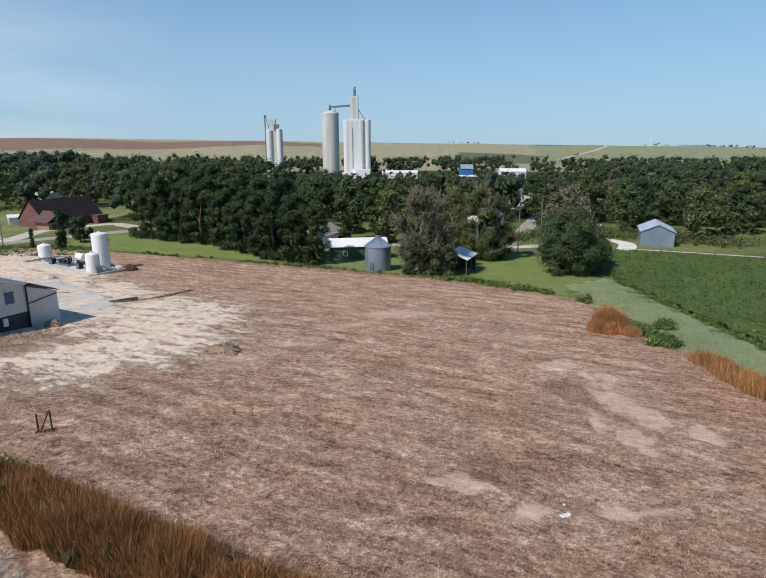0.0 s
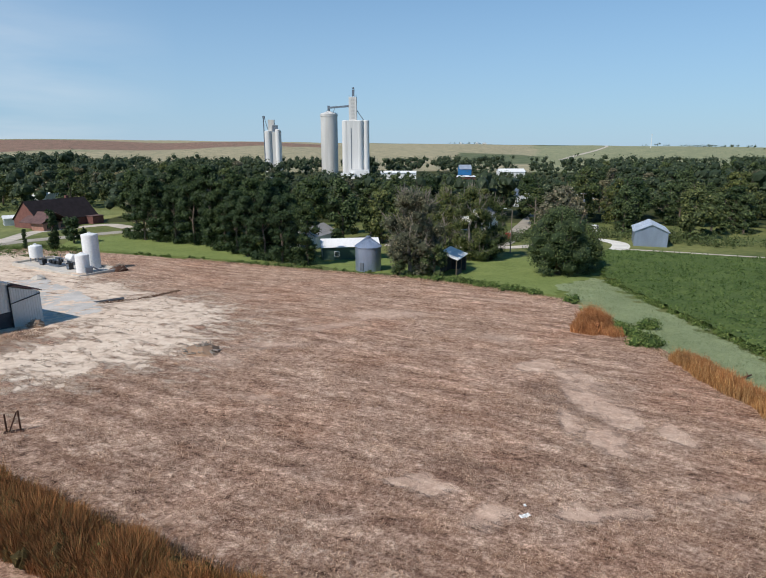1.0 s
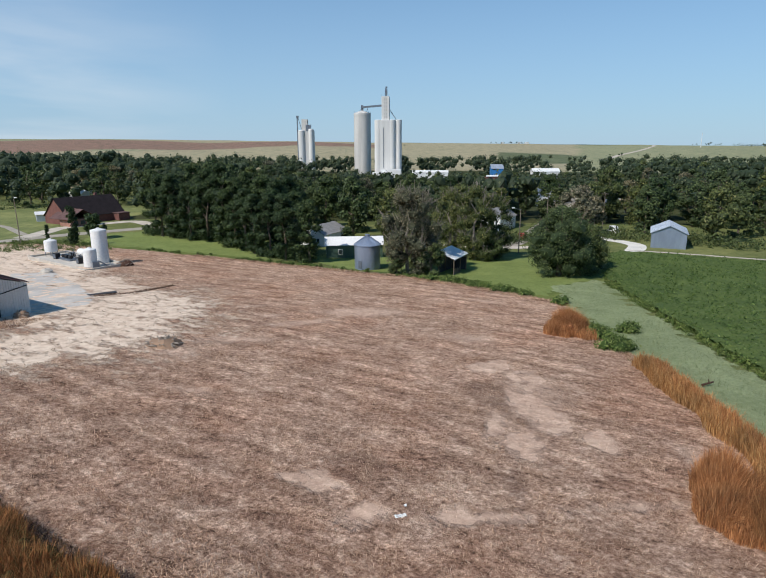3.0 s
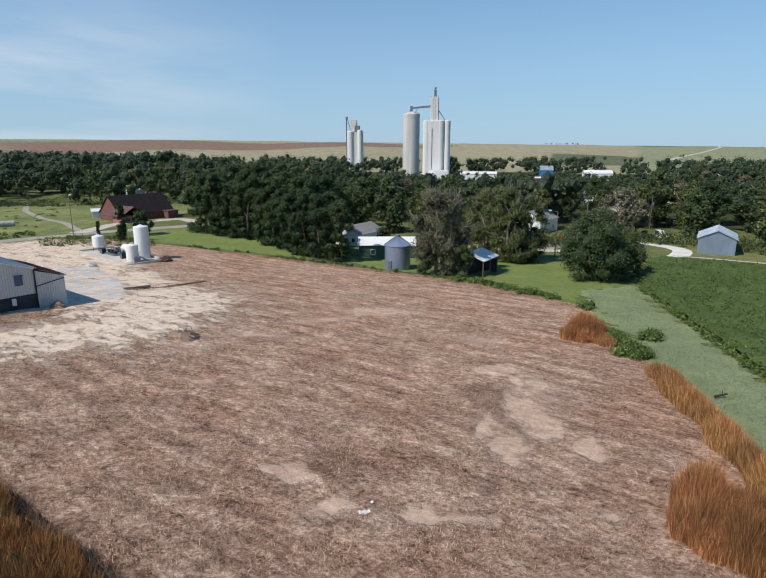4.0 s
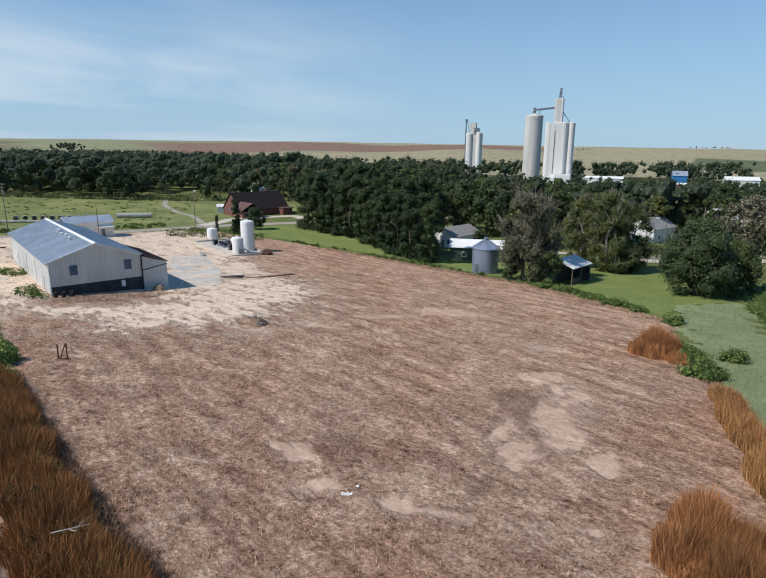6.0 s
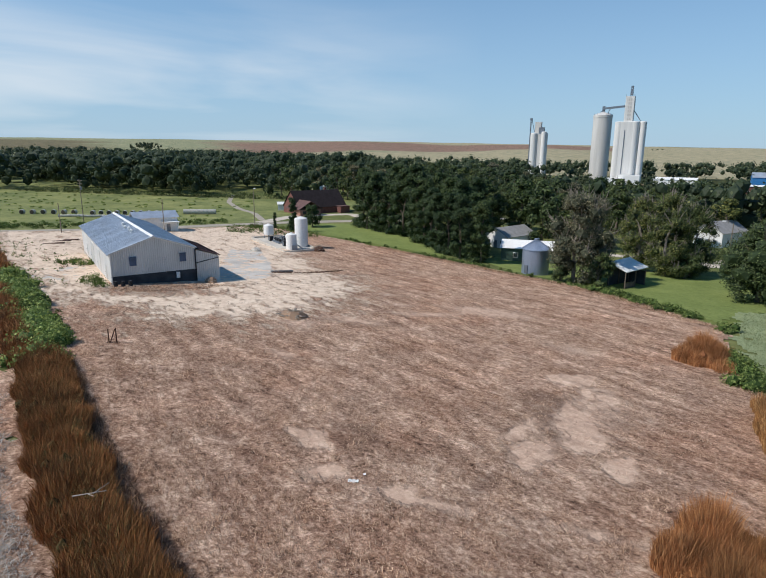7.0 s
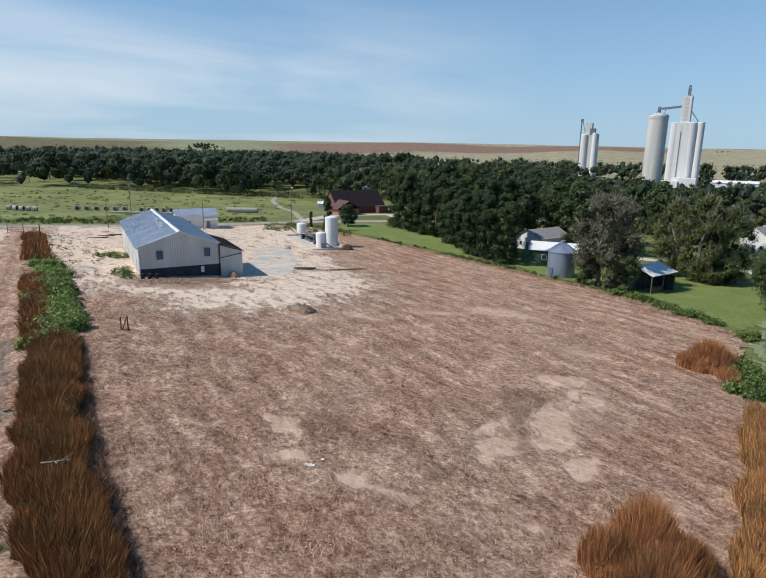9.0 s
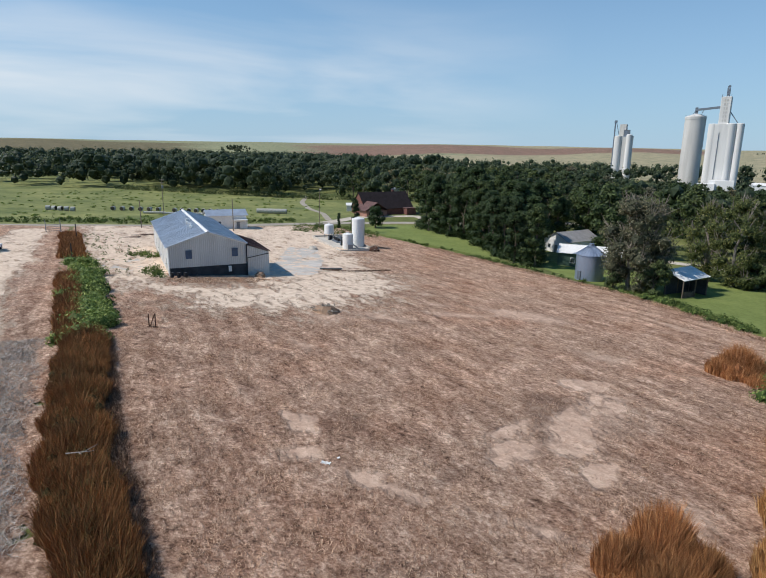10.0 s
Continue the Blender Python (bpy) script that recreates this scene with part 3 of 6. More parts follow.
def crown_clumps(rs, height, spread, low, count, slim, plump=1.0):
    """Places of leaf clumps in a crown: an uneven egg with gaps."""
    out = []
    lobes = [(rs.uniform(0, 6.28), rs.uniform(0.6, 1.15)) for _ in range(5)]
    while len(out) < count:
        t = rs.uniform(0, 1) ** 0.85
        a = rs.uniform(0, 6.28)
        lobe = max(0.62, max(k * math.cos(min(1.4, abs((a - b + 3.14) % 6.28 - 3.14))) for b, k in lobes))
        prof = math.sin(math.pi * min(1, 0.16 + 0.80 * t)) ** slim
        r = spread * prof * lobe * math.sqrt(rs.uniform(0.10, 1))
        z = low + (height - low) * t
        s = plump * spread * rs.uniform(0.20, 0.36) * (0.75 + 0.35 * prof)
        out.append((r * math.cos(a), r * math.sin(a), min(z, height - s * 0.6), s))
    return out


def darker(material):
    """A shaded copy of a leaf material: its darkest colour alone, standing for shade within clumps."""
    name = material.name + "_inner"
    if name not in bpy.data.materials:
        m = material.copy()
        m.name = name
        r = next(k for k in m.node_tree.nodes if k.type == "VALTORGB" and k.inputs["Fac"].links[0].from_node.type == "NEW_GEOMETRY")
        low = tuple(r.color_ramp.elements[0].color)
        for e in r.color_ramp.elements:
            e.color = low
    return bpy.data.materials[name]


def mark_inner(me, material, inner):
    """Gives the first faces of every clump, its inner mass, the shaded copy."""
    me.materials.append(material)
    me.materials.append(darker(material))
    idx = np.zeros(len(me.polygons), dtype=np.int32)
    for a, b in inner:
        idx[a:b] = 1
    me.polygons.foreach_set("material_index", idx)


def leaf_quads(rs, p, d, leaf, loose=0.45):
    """Small pointed leaf sprays at p that lie roughly across d, the way out of their clump."""
    k = len(p)
    nrm = d + loose * rs.normal(size=(k, 3)) + np.array((0, 0, 0.25))
    nrm /= np.linalg.norm(nrm, axis=1)[:, None] + 1e-6
    u = np.cross(nrm, rs.normal(size=(k, 3))); u /= np.linalg.norm(u, axis=1)[:, None] + 1e-6
    v = np.cross(nrm, u)
    q = leaf * rs.uniform(0.55, 1.4, (k, 1))
    return np.stack((p - u * q, p - v * q * 0.6, p + u * q, p + v * q * 0.6), 1).reshape(-1, 3)


def crown_mesh(name, rs, clumps, leaves, leaf, material, core=0.72, loose=0.45):
    vs, fs, base, inner = [], [], 0, []
    iv, ifc = ico()
    mid = np.mean([c[:3] for c in clumps], axis=0)
    for cx, cy, cz, s in clumps:
        c = np.array((cx, cy, cz))
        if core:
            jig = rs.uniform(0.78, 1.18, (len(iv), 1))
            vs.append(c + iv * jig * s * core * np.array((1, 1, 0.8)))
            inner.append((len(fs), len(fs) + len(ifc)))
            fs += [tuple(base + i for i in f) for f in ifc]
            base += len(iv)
        d = rs.normal(size=(leaves, 3))
        d /= np.linalg.norm(d, axis=1)[:, None]
        away = (c - mid) / (np.linalg.norm(c - mid) + 0.5)
        d = d[d @ away > -0.35]
        p = c + d * s * rs.uniform(0.74, 1.20, (len(d), 1)) * np.array((1, 1, 0.82))
        vs.append(leaf_quads(rs, p, d, leaf, loose))
        fs += [(base + 4 * i, base + 4 * i + 1, base + 4 * i + 2, base + 4 * i + 3) for i in range(len(d))]
        base += 4 * len(d)
    me = bpy.data.meshes.new(name)
    me.from_pydata(np.concatenate(vs).tolist(), [], fs)
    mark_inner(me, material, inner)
    return me


def trunk_mesh(name, rs, height, low, clumps, girth, material, limbs=9, twigs=0):
    v, f = [], []
    path = [(0, 0, -0.3)] + [(rs.normal() * 0.10 * k, rs.normal() * 0.10 * k, height * 0.78 * k / 5) for k in range(1, 6)]
    tube(v, f, path, [girth * 1.35, girth, girth * 0.85, girth * 0.65, girth * 0.45, girth * 0.2])
    order = sorted(clumps, key=lambda c: -c[3])[:limbs]
    for cx, cy, cz, s in order:
        z0 = max(low * 0.55, min(cz - 0.5 * math.hypot(cx, cy) - 0.5, height * 0.6))
        mid = (cx * 0.45, cy * 0.45, z0 + (cz - z0) * 0.6 + 0.2)
        tube(v, f, [(0, 0, z0), mid, (cx, cy, cz)], [girth * 0.45, girth * 0.28, girth * 0.09], 5)
    for _ in range(twigs):
        cx, cy, cz, s = clumps[rs.randint(len(clumps))]
        d = Vector((cx * 0.25 + rs.normal() * 0.5, cy * 0.25 + rs.normal() * 0.5, 1.0 + rs.uniform(0, 1))).normalized()
        a = Vector((cx, cy, cz))
        b = a + d * s * rs.uniform(1.1, 2.0)
        tube(v, f, [tuple(a), tuple((a + b) / 2 + Vector(rs.normal(size=3)) * 0.15), tuple(b)], [0.09, 0.06, 0.02], 4)
    me = bpy.data.meshes.new(name)
    me.from_pydata(v, [], f)
    me.materials.append(material)
    return me


def tree(label, category, seed, height, spread, low, clumps, leaves, leaf, material, girth=0.3, slim=0.8, bark=None, twigs=0, core=0.72, kind="tree", plump=1.0):
    """One tree at the origin: an Empty with a trunk and a crown."""
    rs = np.random.RandomState(seed)
    cl = crown_clumps(rs, height, spread, low, clumps, slim, plump)
    ob = new(kind)
    tagged(ob, label, category)
    t = new("trunk", trunk_mesh("trunk", rs, height, low, cl, girth, bark or M_BARK, twigs=twigs)); t.parent = ob
    c = new("crown", crown_mesh("crown", rs, cl, leaves, leaf, material, core)); c.parent = ob
    return ob


def put(ob, x, y, rz=0, s=1.0, group="", label=""):
    """A copy of a tree on the land, turned and scaled."""
    c = copy_thing(ob, pose(x, y, ground(x, y), 0, 0, rz))
    c.scale = (s, s, s * random.uniform(0.93, 1.07))
    return tagged(c, label, "", group)


random.seed(11)
MIXED = [M_LEAF, M_LEAF_DARK, M_LEAF, M_LEAF_GREY, M_LEAF_OLIVE, M_LEAF]
KINDS = [tree("broad green leafy tree among the town's trees", "tree", 100 + i, 13.5 + i % 3, 5.4 + 0.5 * (i % 2), 0.3, 30, 105, 0.35, MIXED[i], 0.32, 0.7 + 0.1 * (i % 3), twigs=4, core=0.68) for i in range(6)]
BEHIND = [tree("leafy green tree further back in the town", "tree", 160 + i, 13.5 + i % 3, 5.6 + 0.5 * (i % 2), 0.3, 22, 70, 0.40, MIXED[i], 0.32, 0.7 + 0.1 * (i % 3), twigs=0, core=0.62) for i in range(6)]
SLIM = [tree("tall narrow dark green tree of a dense grove", "tree", 130 + i, 17.0, 4.2, 0.1, 44, 190, 0.21, M_LEAF_DARK, 0.28, 0.6, core=0.8) for i in range(3)]

GROVE = [(-74, 165), (-69, 159), (-64, 156), (-58, 154), (-52, 152), (-46, 148), (-41, 143), (-36, 137), (-32, 131), (-27, 127), (-22, 122), (-16, 119.5),
         (-62, 166), (-54, 162), (-47, 157), (-40, 151), (-34, 145), (-28, 137), (-22, 131), (-68, 174), (-56, 172), (-46, 166), (-36, 158), (-28, 148)]
for i, (x, y) in enumerate(GROVE):
    put(SLIM[i % 3], x, y, random.uniform(0, 360), random.uniform(0.88, 1.10) * (0.84 if y < 128 else 0.95 if y < 140 else 1.05), "dense dark grove beside the field")

# the town's trees fill the valley between its lawns, roads and roofs
CLEAR = [(-118, 195, 20), (-95, 205, 14), (-104, 180, 12), (70, 152, 11), (60, 150, 9), (66, 176, 8), (34, 158, 9), (38, 172, 9), (43, 186, 9), (50, 205, 9), (57, 228, 9), (62, 250, 10), (-8, 128, 10), (-18, 144, 8),
         (16, 117, 7), (26, 110, 9), (28, 148, 6), (60, 262, 8), (182, 300, 8), (-35, 505, 22), (-60, 539, 14), (-104, 497, 13), (50, 440, 13), (2, 500, 18), (100, 500, 14),
         (-20, 148, 8), (86, 140, 8), (95, 132, 10), (105, 125, 12), (75, 165, 7), (-180, 300, 8), (-130, 260, 8), (0, 484, 18), (12, 468, 16), (48, 415, 16), (95, 482, 15), (-30, 488, 18), (-36, 470, 14), (40, 398, 10),
         (-225, 345, 9), (-222, 335, 9), (-215, 325, 8), (100, 292, 9), (96, 282, 7), (200, 330, 9), (195, 320, 8), (-150, 262, 8), (27, 178, 7), (25, 168, 6), (58, 250, 8), (55, 240, 7)]


EDGE = [(-1200, 150), (-900, 130), (-575, 135), (-416, 155), (-330, 192), (-255, 208), (-212, 219), (-166, 232), (-140, 245), (-116, 232), (-92, 200), (-80, 172), (-20, 152), (0, 143), (20, 150), (50, 168),
        (80, 162), (84, 150), (110, 142), (160, 130), (320, 100), (900, 60)]


def wooded(x, y):
    if any(math.hypot(x - cx, y - cy) < r for cx, cy, r in CLEAR):
        return False
    for (x1, y1), (x2, y2) in zip(EDGE, EDGE[1:]):
        if x1 <= x < x2:
            return y > y1 + (y2 - y1) * (x - x1) / (x2 - x1)
    return False


def town_height(x, y):
    """Trees stand lower in front of the elevators and the main street."""
    return 1 - 0.5 * ease(215, 300, y) * ease(-100, -60, x) * (1 - ease(110, 160, x)) * (1 - ease(520, 580, y))


taken = list(GROVE)
count = 0
for attempt in range(9000):
    y = 120 + 300 * random.random() ** 1.2
    x = random.uniform(-0.95, 0.95) * y * 0.80
    gap = 6.0 + y * 0.008
    if count >= 262 or not wooded(x, y) or any((x - a) ** 2 + (y - b) ** 2 < gap * gap for a, b in taken):
        continue
    taken.append((x, y))
    count += 1
    put(random.choice(KINDS if y < 235 else BEHIND), x, y, random.uniform(0, 360), random.uniform(0.85, 1.2) * town_height(x, y), "trees of the town")

NEAR = tree("large broad elm with sparse grey-green leaves and bare twigs", "tree", 301, 16.6, 5.6, 0.6, 56, 300, 0.15, M_LEAF_GREY, 0.36, 0.62, M_GREYBARK, 150, 0.66)
ELM = tree("tall half-dead elm with bare grey branches above green leaves", "tree", 305, 16.0, 5.0, 0.5, 46, 300, 0.15, M_LEAF_OLIVE, 0.34, 0.7, M_GREYBARK, 170, 0.62)
for ob, x, y, s, r in [(NEAR, 6.0, 109.0, 0.98, 20), (NEAR, 7.6, 113.0, 0.92, 150), (ELM, 20.2, 129, 1.0, 250), (ELM, 14.5, 133, 0.95, 80), (ELM, 25.0, 131.5, 0.92, 10)]:
    put(ob, x, y, r, s, "half-dead elms behind the round bin")
LOW = tree("low leafy tree at the foot of the elms", "tree", 308, 6.5, 3.3, 0.1, 22, 240, 0.15, M_LEAF, 0.2, 0.5, core=0.8)
put(LOW, 10.6, 107.0, 0, 0.92); put(LOW, 4.0, 107.6, 60, 0.6); put(LOW, 24.0, 128, 120, 0.9); put(LOW, 40.0, 112.5, 40, 1.0, "", "low leafy tree on a lawn")
BIG = tree("big round green tree with drooping foliage on a lawn", "tree", 311, 13.4, 6.9, 0.7, 74, 300, 0.16, M_LEAF, 0.5, 0.66, None, 24, 0.66)
put(BIG, 35.6, 111.5, 40, 1.0, "", "big round green tree with drooping foliage on a lawn")
put(BIG, 42.5, 119.0, 160, 0.72, "", "leafy green tree at the edge of a crop field")
for ob in KINDS + BEHIND + SLIM + [NEAR, ELM, LOW, BIG]:
    for o in (*ob.children_recursive, ob):
        bpy.data.objects.remove(o)


def far_woods():
    """Woodland beyond the town and along the creek: many small crowns in one mesh."""
    rs = np.random.RandomState(77)
    vs, fs, base, inner = [], [], 0, []
    iv, ifc = ico()
    spots = []
    for _ in range(2600):
        d = rs.uniform(0, 1)
        x = rs.uniform(-900, 620); y = 205 + 520 * d ** 1.3 + max(0, -x - 150) * 0.18
        spots.append((x, y, rs.uniform(13, 19) * town_height(x, y)))
    for _ in range(1300):
        x = rs.uniform(-980, -230); y = 135 + 420 * rs.uniform(0, 1) - x * 0.06
        spots.append((x, y, rs.uniform(17, 25)))
    for _ in range(9):
        az, r = radians(rs.uniform(-75, 42)), rs.uniform(900, 2600)
        for _ in range(rs.randint(1, 7)):
            spots.append((r * math.sin(az) + rs.normal() * 12, r * math.cos(az) + rs.normal() * 12, rs.uniform(5, 9)))
    for _ in range(60):
        az = radians(rs.uniform(4.5, 8.6) if rs.uniform() < 0.6 else rs.uniform(22, 31))
        spots.append((3150 * math.sin(az), 3150 * math.cos(az), rs.uniform(6, 12)))
    for _ in range(24):
        spots.append((-1172 + rs.normal() * 14, 960 + rs.normal() * 14, rs.uniform(16, 24)))
    for _ in range(130):
        t = rs.uniform(0, 1)
        spots.append((-900 + 340 * t + rs.normal() * 20, 640 + 120 * t + rs.normal() * 30, rs.uniform(15, 22)))
    for _ in range(60):
        spots.append((1320 + rs.normal() * 90, 2500 + rs.normal() * 60, rs.uniform(9, 15)))
    for x, y, h in spots:
        if y < 800 and (not wooded(x, y) or any((x - a) ** 2 + (y - b) ** 2 < 30 for a, b in taken)):
            continue
        dist, az = math.hypot(x - 15, y), math.degrees(math.atan2(x - 15, y))
        if az > 40 or az < -80 or (dist > 560 and rs.uniform() < 0.45):
            continue
        g = ground(x, y)
        far = dist > 430
        for _ in range(5 if far else 7):
            s = h * rs.uniform(0.16, 0.26)
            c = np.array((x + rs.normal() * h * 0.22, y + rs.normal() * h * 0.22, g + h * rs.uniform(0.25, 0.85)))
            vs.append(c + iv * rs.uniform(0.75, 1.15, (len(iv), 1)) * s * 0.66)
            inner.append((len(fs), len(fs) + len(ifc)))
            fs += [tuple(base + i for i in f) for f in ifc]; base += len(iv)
            k = 22 if far else 28
            dd = rs.normal(size=(k, 3)); dd /= np.linalg.norm(dd, axis=1)[:, None]
            dd = dd[dd[:, 2] > -0.45]; k = len(dd)
            p = c + dd * s * rs.uniform(0.75, 1.2, (k, 1))
            vs.append(leaf_quads(rs, p, dd, (0.85 if far else 0.58) * min(1, h / 14)))
            fs += [(base + 4 * i, base + 4 * i + 1, base + 4 * i + 2, base + 4 * i + 3) for i in range(k)]; base += 4 * k
    me = bpy.data.meshes.new("far_woods")
    me.from_pydata(np.concatenate(vs).tolist(), [], fs)
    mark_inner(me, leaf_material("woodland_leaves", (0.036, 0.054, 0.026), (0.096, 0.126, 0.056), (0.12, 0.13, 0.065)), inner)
    tagged(new("far_woods", me), "distant green woodland along the valley and hills", "woods", kind="stuff")


far_woods()

CYP = tree("slender dark columnar cedar beside the tank yard", "tree", 401, 10.2, 0.95, 0.3, 46, 80, 0.2, M_LEAF_DARK, 0.14, 0.35, kind="cedar_tree", plump=2.6)
put(CYP, -82.8, 138.5, 0, 1.0); put(CYP, -92.5, 141.5, 90, 0.5, "", "short columnar cedar beside the tank yard")
SHRUB = tree("round dark green shrub beside the road", "shrub", 402, 6.6, 3.2, 0.2, 26, 120, 0.26, M_LEAF_DARK, 0.2, 0.5, kind="shrub")
put(SHRUB, -86.5, 153, 0, 1.0)
for ob in (CYP, SHRUB):
    for o in (*ob.children_recursive, ob):
        bpy.data.objects.remove(o)


# ---- metal building ----
def ribbed(width, top, base, pitch=0.30, depth=0.035, y=0.0):
    """A ribbed sheet wall in the x-z plane facing -y; top(x) is its upper edge."""
    verts, faces, xs = [], [], []
    k = int(width / pitch)
    for i in range(k + 1):
        x0 = i * width / k
        for dx, d in ((0, 0), (0.19, 0), (0.22, -depth), (0.27, -depth)):
            if x0 + dx * pitch / 0.30 <= width + 1e-6:
                xs.append((x0 + dx * pitch / 0.30, y + d))
    for x, yy in xs:
        verts += [(x, yy, base), (x, yy, top(x))]
    for i in range(len(xs) - 1):
        a = 2 * i
        faces.append((a, a + 2, a + 3, a + 1))
    return verts, faces


BZ = -2.9
shop = thing("metal_building", "long galvanised metal shop building with low gable and lean-to", "building", -48.2, 52.0, BZ, 62.2)
W, L, FL, EV, RG = 12.2, 36.6, 2.4, 5.75, 7.85


def roofline(x):
    return EV + (RG - EV) * (1 - abs(x - W / 2) / (W / 2))


v, f = ribbed(W, roofline, FL)
mesh_part("gable_wall", v, f, M_WALL, shop)
v, f = ribbed(W, roofline, 0.0)
o = mesh_part("back_wall", v, f, M_WALL, shop); o.matrix_basis = pose(W, L, 0, 0, 0, 180)
v, f = ribbed(L, lambda x: EV, 0.9)
o = mesh_part("side_wall", v, f, M_WHITE, shop, "bright white ribbed side wall"); o.matrix_basis = pose(0, L, 0, 0, 0, -90)
v, f = ribbed(L, lambda x: EV, 0.0)
o = mesh_part("side_wall", v, f, M_WALL, shop); o.matrix_basis = pose(W, 0, 0, 0, 0, 90)
bm = bmesh.new()
box(bm, W + 0.1, 0.25, FL + 0.6, W / 2, 0.14, -0.6)
part("foundation", bm, M_DARK, shop, "dark concrete foundation wall")
bm = bmesh.new(); box(bm, 0.25, L, 1.5, 0.14, L / 2, -0.6); part("foundation", bm, M_CONC, shop)


def roof_slope(name, x0, z0, x1, z1, y0, y1, material, parent, label="", seam=0.6, thick=0.10):
    """A sheet roof from its eave (x0, z0) to its ridge (x1, z1), with standing seams folded into the sheet."""
    bm = bmesh.new()
    a, b = Vector((x0, 0, z0)), Vector((x1, 0, z1))
    n = (b - a).cross(Vector((0, 1, 0))).normalized()
    if n.z < 0:
        n = -n
    k = max(1, int((y1 - y0) / seam))
    stations = [(y0, 0.0)]
    for i in range(1, k):
        y = y0 + (y1 - y0) * i / k
        stations += [(y - 0.04, 0.0), (y - 0.03, 0.05), (y + 0.03, 0.05), (y + 0.04, 0.0)]
    stations.append((y1, 0.0))
    rows = []
    for y, up in stations:
        d = Vector((0, y, 0))
        rows.append([bm.verts.new(p + d) for p in (a, b, b + n * (thick + up), a + n * (thick + up))])
    for p, q in zip(rows, rows[1:]):
        for i in range(4):
            bm.faces.new((p[i], p[(i + 1) % 4], q[(i + 1) % 4], q[i]))
    bm.faces.new(rows[0][::-1]); bm.faces.new(rows[-1])
    bmesh.ops.recalc_face_normals(bm, faces=bm.faces[:])
    return part(name, bm, material, parent, label)


roof_slope("roof_slope", -0.45, EV - 0.12, W / 2, RG + 0.03, -0.25, L + 0.25, M_ROOF, shop, "blue-grey galvanised roof slope")
roof_slope("roof_slope", W + 0.15, EV - 0.02, W / 2, RG + 0.03, -0.25, L + 0.25, M_ROOF, shop, "blue-grey galvanised roof slope")
bm = bmesh.new(); extrude(bm, [(W / 2 - 0.35, RG + 0.05), (W / 2, RG + 0.24), (W / 2 + 0.35, RG + 0.05), (W / 2, RG + 0.16)], -0.3, L + 0.3)
part("ridge_cap", bm, M_WHITE, shop, "pale ridge cap")
for y, x in ((9, 4.6), (12, 4.8), (14.5, 4.6), (18.5, 4.9)):
    bm = bmesh.new(); lathe(bm, [(0.16, 0), (0.16, 0.35), (0.26, 0.38), (0.26, 0.5), (0.05, 0.6)], 10, x, y, roofline(x) + 0.08)
    part("roof_vent", bm, M_WHITE, shop)
# trim on the gable
for a, b in (((-0.2, -0.06, EV - 0.02), (W / 2, -0.06, RG + 0.02)), ((W, -0.06, EV), (W / 2, -0.06, RG + 0.02))):
    bm = bmesh.new(); beam(bm, a, b, 0.05, 0.22); part("fascia", bm, M_WHITE, shop)
bm = bmesh.new(); box(bm, 0.12, 0.08, EV - 0.6, 0.0, -0.05, 0.6); part("corner_trim", bm, M_WHITE, shop)
for x in (3.0, 10.2):
    bm = bmesh.new(); box(bm, 0.95, 0.12, 1.25, x, -0.08, FL + 1.35, None, 0.02)
    w = part("window", bm, M_SHUTTER, shop, "blue shuttered window")
    bm = bmesh.new(); extrude(bm, [(x - 0.5, FL + 2.62), (x + 0.5, FL + 2.62), (x + 0.5, FL + 2.70), (x - 0.5, FL + 2.70)], -0.35, -0.05)
    part("hood", bm, M_SHUTTER, w)
bm = bmesh.new(); rod(bm, (W - 0.1, -0.16, EV - 0.2), (W - 0.1, -0.16, 0.2), 0.09); rod(bm, (W - 0.1, -0.16, EV - 0.25), (W + 0.5, -0.16, EV - 0.15), 0.11)
part("downpipe", bm, M_BLACK, shop, "black downpipe")
bm = bmesh.new(); box(bm, 0.5, 0.3, 0.9, 9.3, -0.25, FL - 1.1, None, 0.03); part("meter_box", bm, M_WHITE, shop)
# lean-to
LW, LE = 3.6, 4.15
v, f = ribbed(LW, lambda x: EV - 0.35 - (EV - 0.35 - LE) * x / LW, 0.1, y=0.0)
o = mesh_part("lean_to_wall", v, f, M_WALL, shop); o.matrix_basis = pose(W + 0.02, 0.02, 0, 0, 0, 0)
v, f = ribbed(14, lambda x: LE, -0.8)
o = mesh_part("lean_to_wall", v, f, M_WALL, shop); o.matrix_basis = pose(W + LW, 0.02, 0, 0, 0, 90)
bm = bmesh.new(); box(bm, LW, 0.12, 4.3, W + LW / 2, 14, -0.4); part("lean_to_wall", bm, M_WALL, shop)
roof_slope("lean_to_roof", W + LW + 0.25, LE + 0.02, W + 0.05, EV - 0.22, -0.12, 14.2, M_SHINGLE_RED, shop, "dark brown lean-to roof")
bm = bmesh.new(); beam(bm, (W, -0.06, FL + 0.9), (W + LW, -0.06, FL + 1.5), 0.07, 0.1); part("wall_brace", bm, M_BLACK, shop)
# doors on the long side
for y, w, h in ((5.0, 1.0, 2.1), (13, 3.6, 3.4), (21, 3.6, 3.4), (29, 1.0, 2.1)):
    bm = bmesh.new(); box(bm, 0.08, w, h, -0.06, y, 1.2); d = part("door", bm, M_WALL, shop)
    bm = bmesh.new(); box(bm, 0.06, 0.08, 0.16, -0.13, y + w * 0.4, 2.2); part("handle", bm, M_STEEL, d)
